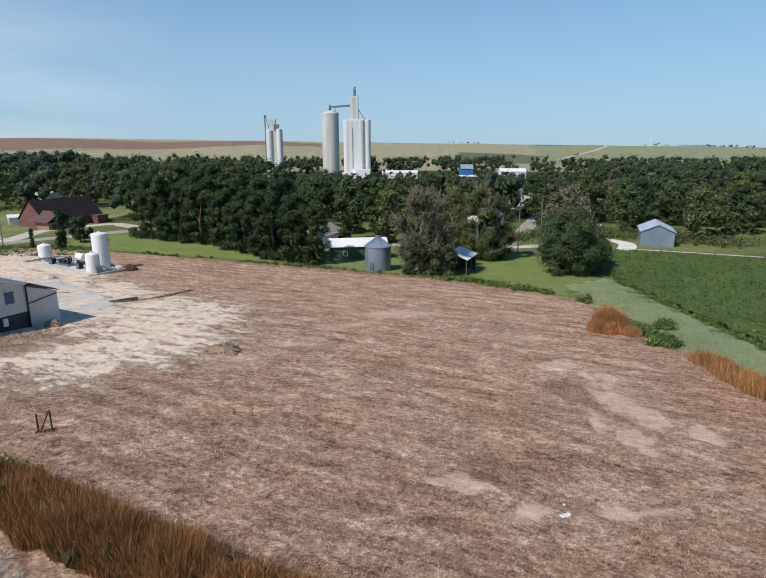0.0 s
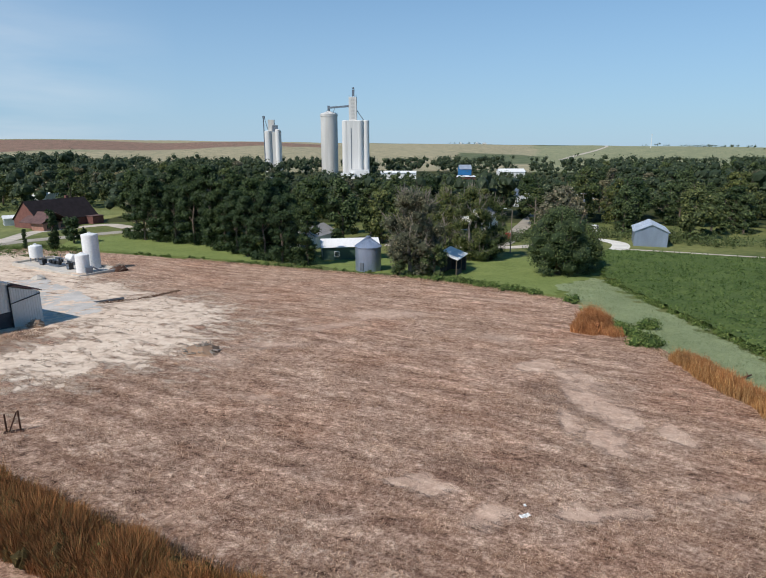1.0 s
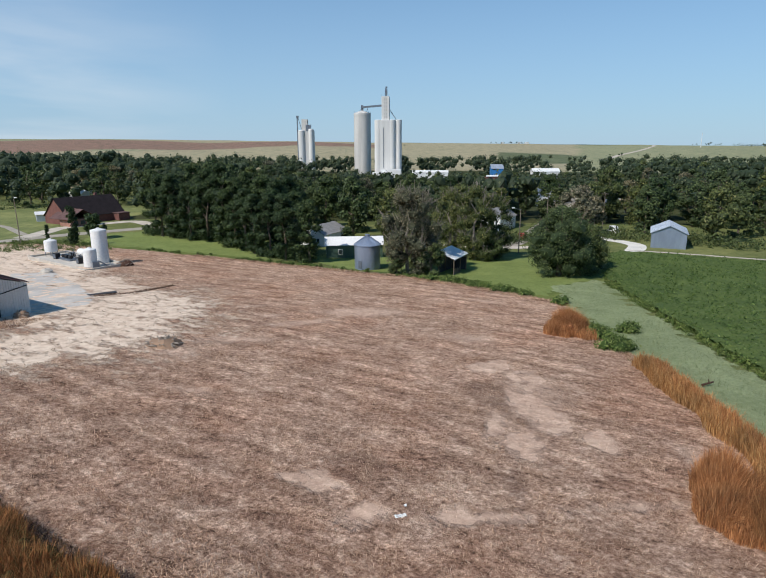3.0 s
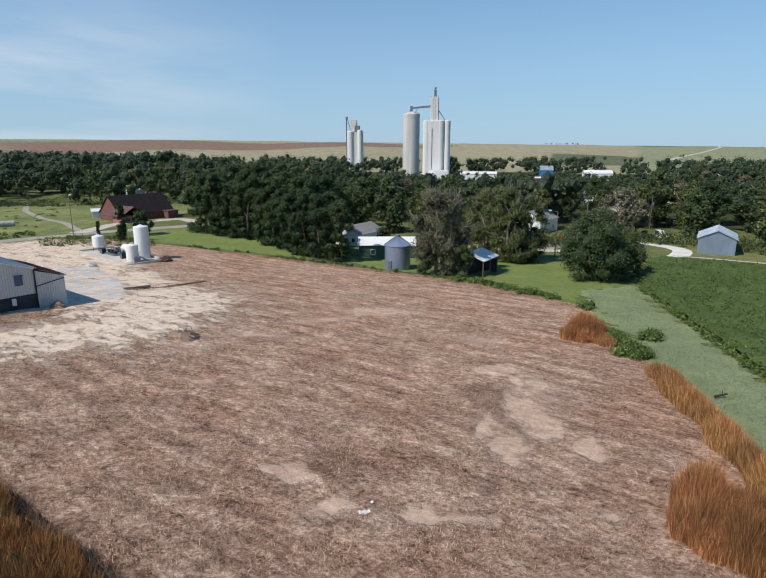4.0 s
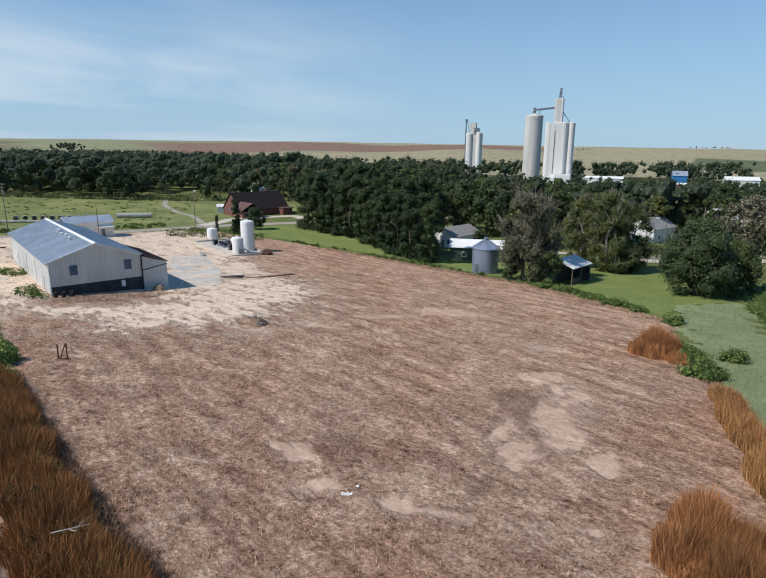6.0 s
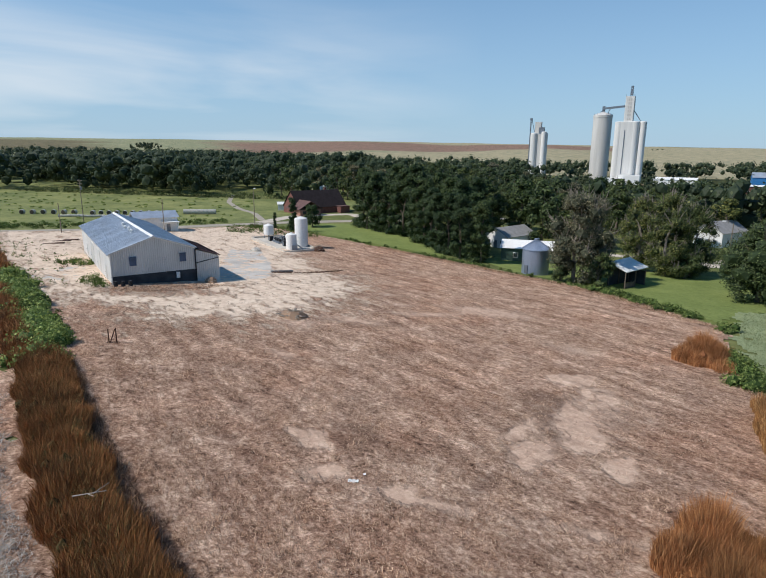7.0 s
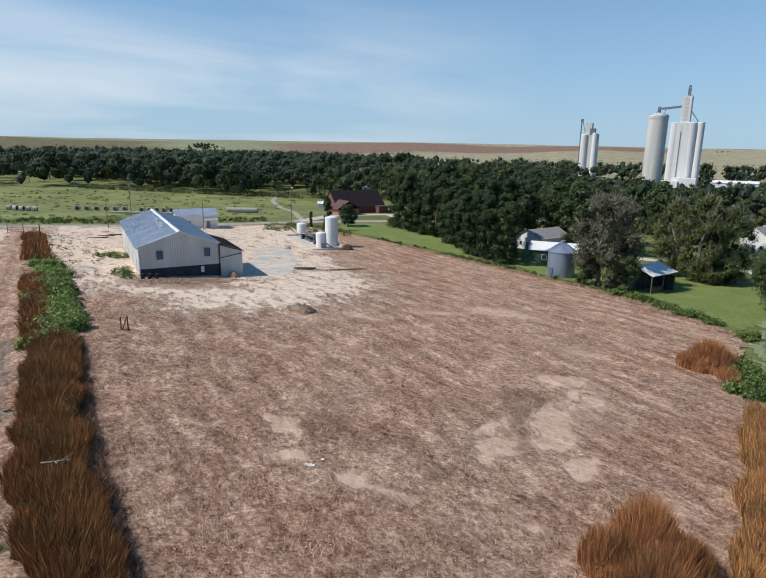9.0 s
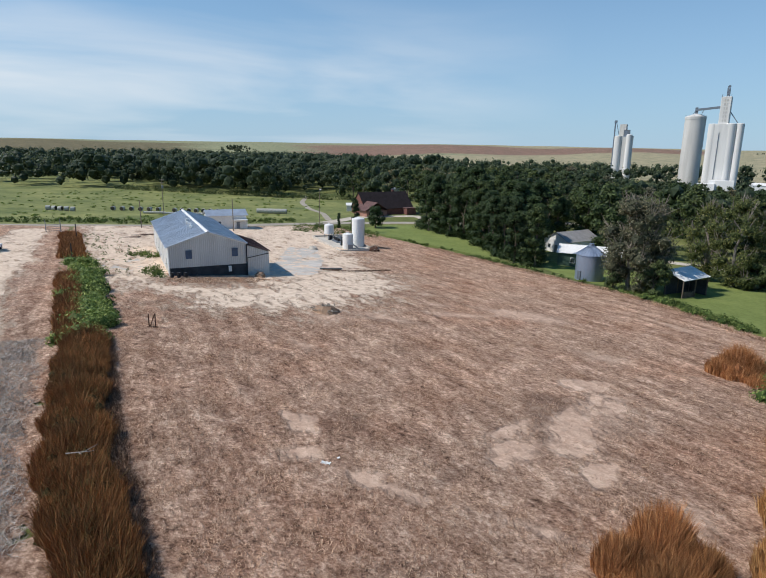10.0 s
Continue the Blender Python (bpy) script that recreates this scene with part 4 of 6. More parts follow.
# office annex behind
annex = thing("office_annex", "small white office building with blue-grey roof beside the road", "building", -110.5, 111.0, ground(-110.5, 111) - 0.2, 62.2)
bm = bmesh.new(); box(bm, 11.5, 7, 4.2, 0, 3, 0); part("wall", bm, M_WHITE, annex)
bm = bmesh.new(); extrude(bm, [(-6.0, 4.2), (6.0, 4.2), (6.0, 4.35), (-6.0, 4.35)], -0.6, -0.4); part("eave_board", bm, M_WHITE, annex)
o = roof_slope("roof", -4.1, 4.15, 0.02, 5.7, -6.2, 6.2, M_ROOF, annex, "", 7); o.matrix_basis = pose(0, 3, 0, 0, 0, 90)
o = roof_slope("roof", 4.1, 4.15, -0.02, 5.7, -6.2, 6.2, M_ROOF, annex, "", 7); o.matrix_basis = pose(0, 3, 0, 0, 0, 90)
bm = bmesh.new(); box(bm, 4.5, 2.2, 0.14, 3.6, -1.6, 2.9); part("canopy", bm, M_WHITE, annex, "white flat canopy")
for x in (1.7, 5.5):
    bm = bmesh.new(); beam(bm, (x, -2.5, 0), (x, -2.5, 2.9), 0.14); part("canopy_post", bm, M_WHITE, annex)
bm = bmesh.new(); box(bm, 1.2, 0.1, 1.1, -2.5, -0.53, 1.4); part("window", bm, M_GLASS, annex)
bm = bmesh.new(); box(bm, 1.0, 0.1, 2.1, 3.2, -0.53, 0.2); part("door", bm, M_STEEL, annex)

# ---- grain bin ----
GB = thing("grain_bin", "round galvanised grain bin with conical ribbed roof", "grain bin", -2.5, 114.0)
bm = bmesh.new()
prof = []
for i in range(28):
    h = -0.3 + 5.3 * i / 27
    prof.append((2.65 + (0.008 if i % 2 else 0), h))
lathe(bm, prof, 40); part("wall", bm, M_TIN, GB, smooth=True)
bm = bmesh.new(); lathe(bm, [(2.80, 4.95), (2.80, 5.05), (0.45, 6.75), (0.45, 6.95), (0.3, 7.05)], 28); part("roof", bm, M_TIN, GB)
for i in range(28):
    a = 2 * math.pi * i / 28
    bm = bmesh.new(); beam(bm, (2.82 * math.cos(a), 2.82 * math.sin(a), 5.07), (0.46 * math.cos(a), 0.46 * math.sin(a), 6.80), 0.07)
    part("roof_rib", bm, M_TIN, GB)
bm = bmesh.new(); lathe(bm, [(0.5, 6.9), (0.5, 7.1), (0.1, 7.2)], 14); part("cap", bm, M_TIN, GB)
bm = bmesh.new(); box(bm, 0.8, 0.12, 1.6, -1.2, -2.42, 0.4, Matrix.Rotation(radians(-26), 4, "Z")); part("hatch", bm, M_STEEL, GB)

# ---- elevators ----
EL = thing("grain_elevator", "tall white concrete grain elevator with headhouse and silos", "grain elevator", -36, 508, -7.6)
for x, r, h, y in ((-6.2, 3.6, 48.2, 0), (5.2, 3.6, 48.2, 0), (11.0, 2.7, 48.2, 1), (-6.2, 3.6, 48.2, 8), (5.2, 3.6, 48.2, 8)):
    bm = bmesh.new(); lathe(bm, [(r, 0), (r, h), (r * 0.9, h + 0.4), (0.3, h + 0.6)], 36, x, y); part("silo", bm, M_SILO, EL, smooth=False)
bm = bmesh.new(); box(bm, 9.0, 9, 48.3, -0.4, 1.0, 0, None, 0.15); part("workhouse", bm, M_SILO, EL)
bm = bmesh.new(); box(bm, 0.5, 0.3, 34, -1.6, -3.6, 8); part("drain_slot", bm, M_STEEL, EL)
bm = bmesh.new(); box(bm, 6.6, 6.5, 19.6, -0.2, 1.5, 48.2, None, 0.12); part("headhouse", bm, M_SILO, EL)
for k in range(6):
    for x in (-1.0, 0.6):
        bm = bmesh.new(); box(bm, 0.9, 0.15, 1.5, x + 0.2, -1.78, 50 + k * 2.9); part("window", bm, M_SILO_GREY, EL)
bm = bmesh.new()
box(bm, 2.0, 2.0, 5.0, 0.2, 1.5, 68.6); box(bm, 1.3, 1.3, 1.6, 0.4, 1.5, 74.2)
for x in (-0.6, 1.0):
    for y in (0.7, 2.3):
        beam(bm, (x, y, 67.8), (x, y, 75.5), 0.22)
part("leg_head", bm, M_STEEL, EL, "grey steel leg head")
for x in (-3.2, 2.8):
    bm = bmesh.new(); rod(bm, (x, -1.6, 67.8), (x, -1.6, 69.3), 0.12); part("mast", bm, M_STEEL, EL)
bm = bmesh.new(); beam(bm, (3.2, 1, 57), (9, 1, 48.8), 0.6); part("spout", bm, M_STEEL, EL)
bm = bmesh.new(); beam(bm, (-8.8, -0.5, 0), (-8.8, -0.5, 48), 0.7); part("outer_leg", bm, M_STEEL, EL)
bm = bmesh.new(); box(bm, 17, 8, 7.4, 5.5, -9, 0, None, 0.1); part("drive_shed", bm, M_WHITE, EL)
bm = bmesh.new(); box(bm, 12, 6, 5.0, -4, -13, 0, None, 0.1); part("drive_shed", bm, M_WHITE, EL)
BS = thing("concrete_silo", "big round weathered concrete grain silo with conveyor", "silo", -60.5, 539, -7.6)
bm = bmesh.new(); lathe(bm, [(7.7, 0), (7.7, 53.4), (7.9, 53.4), (7.9, 55.6), (7.0, 56.2), (1.0, 58.2)], 48); part("wall", bm, M_SILO_GREY, BS)
for i in range(12):
    a = 2 * math.pi * i / 12
    bm = bmesh.new(); rod(bm, (7.5 * math.cos(a), 7.5 * math.sin(a), 55.6), (7.5 * math.cos(a), 7.5 * math.sin(a), 57.0), 0.08, None, 6); part("rail_post", bm, M_STEEL, BS)
bm = bmesh.new(); beam(bm, (0, -1, 61), (20.5, -29, 60.5), 1.3, 1.6); part("conveyor", bm, M_STEEL, BS, "grey steel conveyor bridge")
bm = bmesh.new(); box(bm, 2.0, 2.0, 5.4, 0.0, 0, 57.5); beam(bm, (-3, 0, 57), (0, 0, 61), 0.3); beam(bm, (4, -3, 56.5), (6.5, -8, 60.5), 0.3)
part("conveyor_head", bm, M_STEEL, BS)
SE = thing("small_elevator", "smaller pair of white concrete silos with headhouse", "grain elevator", -104, 499, -7.6)
for x, r, h in ((-3.9, 2.9, 39.6), (4.5, 2.2, 40.6)):
    bm = bmesh.new(); lathe(bm, [(r, 0), (r, h), (r * 0.85, h + 0.4), (0.2, h + 0.6)], 30, x, -0.8); part("silo", bm, M_SILO, SE)
for x, r, h in ((-3.5, 2.7, 39.4), (4.0, 2.2, 40.0)):
    bm = bmesh.new(); lathe(bm, [(r, 0), (r, h), (0.2, h + 0.4)], 30, x, 5.0); part("silo", bm, M_SILO, SE)
bm = bmesh.new(); box(bm, 6.0, 5, 39.2, 0.5, 1.0, 0); part("workhouse", bm, M_SILO_GREY, SE)
bm = bmesh.new(); box(bm, 5.0, 4, 9.4, -1.2, 1.6, 39.6); part("headhouse", bm, M_SILO_GREY, SE)
bm = bmesh.new(); box(bm, 4.2, 3, 5.2, 2.0, 0.8, 39.4); part("dust_box", bm, M_STEEL, SE)
bm = bmesh.new(); beam(bm, (-7.2, -1, 0), (-7.2, -1, 51.5), 0.8); box(bm, 1.8, 1.4, 2.0, -6.9, -1, 50); beam(bm, (-6.5, -1, 51), (-4, 0, 41), 0.4)
part("leg", bm, M_STEEL, SE)

# ---- white tanks on a concrete pad ----
PADZ = -4.95
pad = thing("tank_pad", "pale concrete containment pad with low kerb", "concrete pad", -64.5, 111.0, PADZ - 0.35, -31)
bm = bmesh.new(); box(bm, 25, 8.6, 2.0, 0, 0, -1.8, None, 0.04); part("slab", bm, M_CONC, pad)
for y in (-4.15, 4.15):
    bm = bmesh.new(); box(bm, 25, 0.3, 0.4, 0, y, 0.2, None, 0.03); part("kerb", bm, M_CONC, pad)
for x in (-12.35, 12.35):
    bm = bmesh.new(); box(bm, 0.3, 7.9, 0.4, x, 0, 0.2, None, 0.03); part("kerb", bm, M_CONC, pad)


def tank(x, y, r, h, label, legs=False):
    t = thing("storage_tank", label, "tank", x, y, PADZ - 0.15)
    z = 1.0 if legs else 0.0
    bm = bmesh.new(); lathe(bm, [(r * 0.97, z), (r, z + 0.1), (r, z + h - 0.25), (r * 0.96, z + h - 0.05), (r * 0.2, z + h + 0.25)], 36); part("shell", bm, M_WHITE, t)
    bm = bmesh.new(); lathe(bm, [(0.3, z + h + 0.2), (0.3, z + h + 0.38), (0.1, z + h + 0.4)], 14); part("manhole", bm, M_WHITE, t)
    for k in range(1, int(h / 1.2)):
        bm = bmesh.new(); lathe(bm, [(r + 0.004, z + k * 1.2), (r + 0.022, z + k * 1.2 + 0.02), (r + 0.004, z + k * 1.2 + 0.04)], 36); part("seam", bm, M_WHITE, t)
    if legs:
        for i in range(4):
            a = math.pi / 4 + i * math.pi / 2
            bm = bmesh.new(); beam(bm, (r * 0.9 * math.cos(a), r * 0.9 * math.sin(a), 0), (r * 0.9 * math.cos(a), r * 0.9 * math.sin(a), z + 1.0), 0.12); part("leg", bm, M_STEEL, t)
    return t


tank(-58.2, 110.2, 1.55, 6.9, "tall white upright cylindrical storage tank on concrete")
tank(-57.7, 105.7, 1.25, 3.6, "short white upright storage tank beside the tall one")
tank(-73.5, 116.2, 1.3, 2.5, "white poly tank on a steel stand", True)

# ---- sheds and houses ----
def gable_house(name, label, category, x, y, rz, w, l, eave, ridge, wall, roof, z=None, over=0.35, windows=True, door=True, seam=99):
    """A gabled building: its gable of width w faces -y, its length l runs along +y."""
    h = thing(name, label, category, x, y, (ground(x, y) - 0.1) if z is None else z, rz)
    bm = bmesh.new(); extrude(bm, [(-w / 2, -0.6), (w / 2, -0.6), (w / 2, eave), (0, ridge), (-w / 2, eave)], 0, l); part("wall", bm, wall, h)
    k = (ridge - eave) / (w / 2)
    roof_slope("roof", -w / 2 - over, eave - k * over + 0.03, 0.02, ridge + 0.04, -over, l + over, roof, h, "", seam)
    roof_slope("roof", w / 2 + over, eave - k * over + 0.03, -0.02, ridge + 0.04, -over, l + over, roof, h, "", seam)
    if windows:
        for sx in (-1, 1):
            for i in range(max(1, int(l / 4.5))):
                yy = (i + 0.5) * l / max(1, int(l / 4.5))
                bm = bmesh.new(); box(bm, 0.1, 1.1, 1.2, sx * (w / 2 + 0.03), yy, 1.0); wnd = part("window", bm, M_WHITE, h)
                bm = bmesh.new(); box(bm, 0.05, 0.9, 1.0, sx * (w / 2 + 0.08), yy, 1.1); part("pane", bm, M_GLASS, wnd)
        for i in (-1, 1):
            bm = bmesh.new(); box(bm, 1.0, 0.1, 1.2, i * w * 0.26, -0.03, 1.0); wnd = part("window", bm, M_WHITE, h)
            bm = bmesh.new(); box(bm, 0.8, 0.05, 1.0, i * w * 0.26, -0.08, 1.1); part("pane", bm, M_GLASS, wnd)
    if door:
        bm = bmesh.new(); box(bm, 0.95, 0.08, 2.05, 0.1, -0.03, 0.0); part("door", bm, M_STEEL, h)
    return h


gable_house("metal_shed", "grey-blue metal machine shed beside a crop field", "shed", 70.9, 151.2, -19, 8.2, 13, 4.0, 5.9, M_TIN, M_ROOF, windows=False, door=False, seam=0.7)
gable_house("green_shed", "dark green metal shed with white roof on a lawn", "shed", -14.2, 129.5, -79, 6.0, 13, 3.2, 4.6, M_GREENWALL, M_WHITE, door=False)
gable_house("white_house", "small white house with a grey shingle roof among trees", "house", -21.5, 146, -20, 8, 12, 3.2, 5.2, M_WHITE, M_SHINGLE_GREY)
shack = thing("open_shack", "open shack with a white sheet roof under trees", "shed", 15.2, 112.4, None, 68.5)
rz0 = ground(15.2, 112.4)
bm = bmesh.new()
q = [(-3.9, -1.6, -3.0 - rz0), (3.9, -1.6, -3.0 - rz0), (3.9, 2.2, -1.7 - rz0), (-3.9, 2.2, -1.7 - rz0)]
lo = [bm.verts.new(p) for p in q]; hi = [bm.verts.new((p[0], p[1], p[2] + 0.1)) for p in q]
for i in range(4):
    bm.faces.new((lo[i], lo[(i + 1) % 4], hi[(i + 1) % 4], hi[i]))
bm.faces.new(lo[::-1]); bm.faces.new(hi); bmesh.ops.recalc_face_normals(bm, faces=bm.faces[:])
part("roof", bm, M_WHITE, shack, "bright white sheet roof")
for k in range(8):
    bm = bmesh.new(); x = -3.8 + k * 1.085; beam(bm, (x, -1.6, -2.88 - rz0), (x, 2.2, -1.58 - rz0), 0.06); part("roof_rib", bm, M_WHITE, shack)
for x in (-3.6, 0, 3.6):
    for y, z in ((-1.3, -3.05), (1.9, -1.85)):
        bm = bmesh.new(); beam(bm, (x, y, -0.3), (x, y, z - rz0), 0.16); part("post", bm, M_BARK, shack)
# dark wall and board colours hold the shade below the eave
bm = bmesh.new(); box(bm, 7.4, 0.12, 3.9, 0, 2.0, -0.3); part("back_wall", bm, M_DARK, shack)
bm = bmesh.new(); box(bm, 0.12, 3.2, 2.9, 3.7, 0.4, -0.3); part("side_wall", bm, M_DARK, shack)
for k in range(9):
    bm = bmesh.new(); box(bm, 0.36, 0.05, 1.3 + 0.12 * (k % 3), -3.3 + 0.42 * k, -1.2, -0.3); part("board", bm, M_BARK, shack)
gable_house("white_house", "white two-storey house with a steep grey roof", "house", 60, 260, 15, 8, 10, 5, 8, M_WHITE, M_STEEL)
gable_house("white_house", "white two-storey house with a pointed roof above trees", "house", 182, 300, 30, 7, 9, 6, 10.5, M_WHITE, M_WHITE)
hall = gable_house("brick_hall", "brick hall with a long steep dark shingle roof", "building", -120.0, 184.5, -24, 13, 22, 2.8, 8.9, M_BRICK, M_SHINGLE, windows=False, door=False)
bm = bmesh.new(); box(bm, 6.0, 9.0, 3.0, 9.2, 2.0, -0.5); part("porch_wall", bm, plain("tan_brick", (0.36, 0.19, 0.14), 0.9, 0, 0.8, 0.2, 12, 0.2), hall)
for y0, y1 in ((-3.4, 2.05), (7.4, 1.95)):
    bm = bmesh.new()
    q = [(1.5, y0, 2.5), (12.8, y0, 2.5), (12.8, y1, 5.6), (1.5, y1, 5.6)]
    lo = [bm.verts.new(p) for p in q]; hi = [bm.verts.new((p[0], p[1], p[2] + 0.16)) for p in q]
    for i in range(4):
        bm.faces.new((lo[i], lo[(i + 1) % 4], hi[(i + 1) % 4], hi[i]))
    bm.faces.new(lo[::-1]); bm.faces.new(hi); bmesh.ops.recalc_face_normals(bm, faces=bm.faces[:])
    part("porch_roof", bm, M_SHINGLE_RED, hall, "brown shingle porch roof")
for y in (0.2, 2.6, 5.0):
    bm = bmesh.new(); box(bm, 0.1, 1.5, 1.2, 12.23, y - 0.8, 0.8); part("window", bm, M_GLASS, hall)
bm = bmesh.new(); box(bm, 4, 4.4, 2.6, 8.0, 19.5, 0); part("entry", bm, M_BRICK, hall)
bm = bmesh.new(); box(bm, 4.4, 4.8, 0.25, 8.1, 19.5, 2.6); part("entry_roof", bm, M_SHINGLE_RED, hall)
bm = bmesh.new(); box(bm, 0.9, 0.9, 9.6, -3.5, 18, 0); part("chimney", bm, M_BRICK, hall)
gable_house("garden_shed", "small white metal garden shed on grass", "shed", -133.0, 192, -50, 4.2, 5, 2.6, 3.4, M_WHITE, M_WHITE, windows=False)
gable_house("warehouse", "long white flat town building with pale roof", "building", -12, 498, -88, 10, 30, 5, 6.6, M_WHITE, M_WHITE)
gable_house("warehouse", "red brick building with a white roof in town", "building", 45, 436, -80, 9, 15, 4.8, 5.6, M_BRICK, M_WHITE)
gable_house("blue_shed", "bright blue metal building behind town trees", "building", 50, 452, -85, 8, 9, 10.0, 13.0, plain("blue_sheet", (0.04, 0.20, 0.45), 0.5, 0.1), M_ROOF, windows=False)
gable_house("warehouse", "long low white town building behind trees", "building", 88, 498, -85, 10, 22, 6.0, 8.4, M_WHITE, M_WHITE)
for x, y, w in ((455, 3120, 16), (415, 3125, 10), (330, 3130, 9)):
    gable_house("farm_house", "tiny white farm building on the far hill", "house", x, y, 10, w, w * 1.4, 6, 9, M_WHITE, M_WHITE, windows=False, door=False)
mast = thing("radio_mast", "thin white mast on the far hill", "mast", 863, 2035)
bm = bmesh.new(); rod(bm, (0, 0, -1), (0, 0, 45), 1.1, 0.8, 10); part("shaft", bm, M_WHITE, mast)
bm = bmesh.new(); box(bm, 2.5, 2.5, 1.5, 0, 0, 44.5); part("cap", bm, M_WHITE, mast)
for x, y, rz, l in ((-226, 358, 30, "white house with pale roof among far trees"), (-240, 405, -20, "small white house behind town trees"), (101, 300, 10, "white house half hidden by trees"),
                    (27.5, 182, -30, "white house wall showing between elms"), (-160, 268, 60, "pale house in the woodland edge"), (205, 345, 20, "white farmhouse above the treetops")):
    gable_house("white_house", l, "house", x, y, rz, 8, 12, 4.2, 6.8, M_WHITE, M_SHINGLE_GREY if x > 0 else M_WHITE)


# ---- weeds, grass and straw ----
def weed_material(name, dark, mid, light):
    m, n, l, b = shader(name, 0.85, 0, 0.15)
    g = n.new("ShaderNodeNewGeometry")
    c = ramp(n, l, g.outputs["Random Per Island"], [(0.0, dark), (0.55, mid), (1.0, light)])
    w = ramp(n, l, noise_node(n, l, 0.35, 4), [(0.3, (0.62, 0.62, 0.62)), (0.7, (1.25, 1.2, 1.1))])
    c = blend(n, l, c, w, 1.0, "MULTIPLY")
    l.new(c, b.inputs["Base Color"])
    return m


M_DRY = weed_material("dry_orange_weeds", (0.135, 0.056, 0.024), (0.325, 0.142, 0.057), (0.51, 0.27, 0.115))
M_OLIVEDRY = weed_material("dull_olive_weeds", (0.060, 0.045, 0.016), (0.150, 0.105, 0.038), (0.26, 0.19, 0.075))
M_RUSTWEED = weed_material("bright_rust_weeds", (0.19, 0.078, 0.034), (0.46, 0.20, 0.082), (0.66, 0.36, 0.17))
M_DRYORANGE = weed_material("dry_orange_clump", (0.13, 0.054, 0.022), (0.33, 0.148, 0.060), (0.50, 0.27, 0.12))
M_DRYLIGHT = weed_material("dry_gold_grass", (0.20, 0.098, 0.038), (0.43, 0.215, 0.085), (0.64, 0.41, 0.19))
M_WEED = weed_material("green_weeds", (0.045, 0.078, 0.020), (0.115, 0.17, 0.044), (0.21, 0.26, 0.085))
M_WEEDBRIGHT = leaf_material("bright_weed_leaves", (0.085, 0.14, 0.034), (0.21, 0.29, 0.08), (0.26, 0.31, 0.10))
M_SCRAP = weed_material("brown_scraps", (0.07, 0.038, 0.025), (0.17, 0.10, 0.07), (0.32, 0.22, 0.155))
M_STRAW = weed_material("loose_straw", (0.15, 0.076, 0.048), (0.46, 0.295, 0.20), (0.74, 0.55, 0.41))
M_ASH = weed_material("bleached_litter", (0.24, 0.20, 0.17), (0.43, 0.38, 0.34), (0.66, 0.62, 0.58))


def along(line, width):
    """A sampler of places within a band along a line."""
    seg = [(a, b, math.hypot(b[0] - a[0], b[1] - a[1])) for a, b in zip(line, line[1:])]
    total = sum(s[2] for s in seg)

    def pick(rs):
        t = rs.uniform(0, total)
        for a, b, d in seg:
            if t <= d:
                break
            t -= d
        u = t / d
        nx, ny = -(b[1] - a[1]) / d, (b[0] - a[0]) / d
        x, y = a[0] + (b[0] - a[0]) * u, a[1] + (b[1] - a[1]) * u
        s = rs.uniform(-1, 1)
        edge = 1 + 0.55 * noise.noise((x * 0.30, y * 0.30, 12 if s > 0 else 31)) + 0.25 * noise.noise((x * 1.1, y * 1.1, 5))
        return x + nx * s * width / 2 * edge, y + ny * s * width / 2 * edge, 1 - 0.35 * s * s
    return pick


def disc(cx, cy, r, ry=None):
    def pick(rs):
        a, k = rs.uniform(0, 6.283), math.sqrt(rs.uniform(0, 1))
        k2 = k * (1 + 0.22 * noise.noise((math.cos(a) * 1.5 + cx, math.sin(a) * 1.5 + cy, 2)))
        return cx + r * k2 * math.cos(a), cy + (ry or r) * k2 * math.sin(a), 1 - 0.45 * k * k
    return pick


def blades(name, label, category, pick, count, height, width, material, seed, lean=0.28):
    """Tall weeds: bent tapering blades, thick on the ground, in one mesh."""
    rs = np.random.RandomState(seed)
    verts, faces = [], []
    for i in range(count):
        x, y, k = pick(rs)
        h = height * k * rs.uniform(0.55, 1.15) * (1 + 0.28 * noise.noise((x * 0.45, y * 0.45, 6)) + 0.22 * noise.noise((x * 1.8, y * 1.8, 2)))
        a = rs.uniform(0, 6.283)
        lx, ly = rs.normal() * lean * h, rs.normal() * lean * h
        w = width * rs.uniform(0.6, 1.5)
        cx, cy = math.cos(a) * w, math.sin(a) * w
        z = ground(x, y)
        b = len(verts)
        verts += [(x - cx * 0.5, y - cy * 0.5, z), (x + cx * 0.5, y + cy * 0.5, z),
                  (x + lx * 0.35 + cx, y + ly * 0.35 + cy, z + h * 0.6), (x + lx * 0.35 - cx, y + ly * 0.35 - cy, z + h * 0.6),
                  (x + lx, y + ly, z + h)]
        faces += [(b, b + 1, b + 2, b + 3), (b + 3, b + 2, b + 4)]
    return tagged(mesh_part(name, verts, faces, material), label, category, kind="stuff")


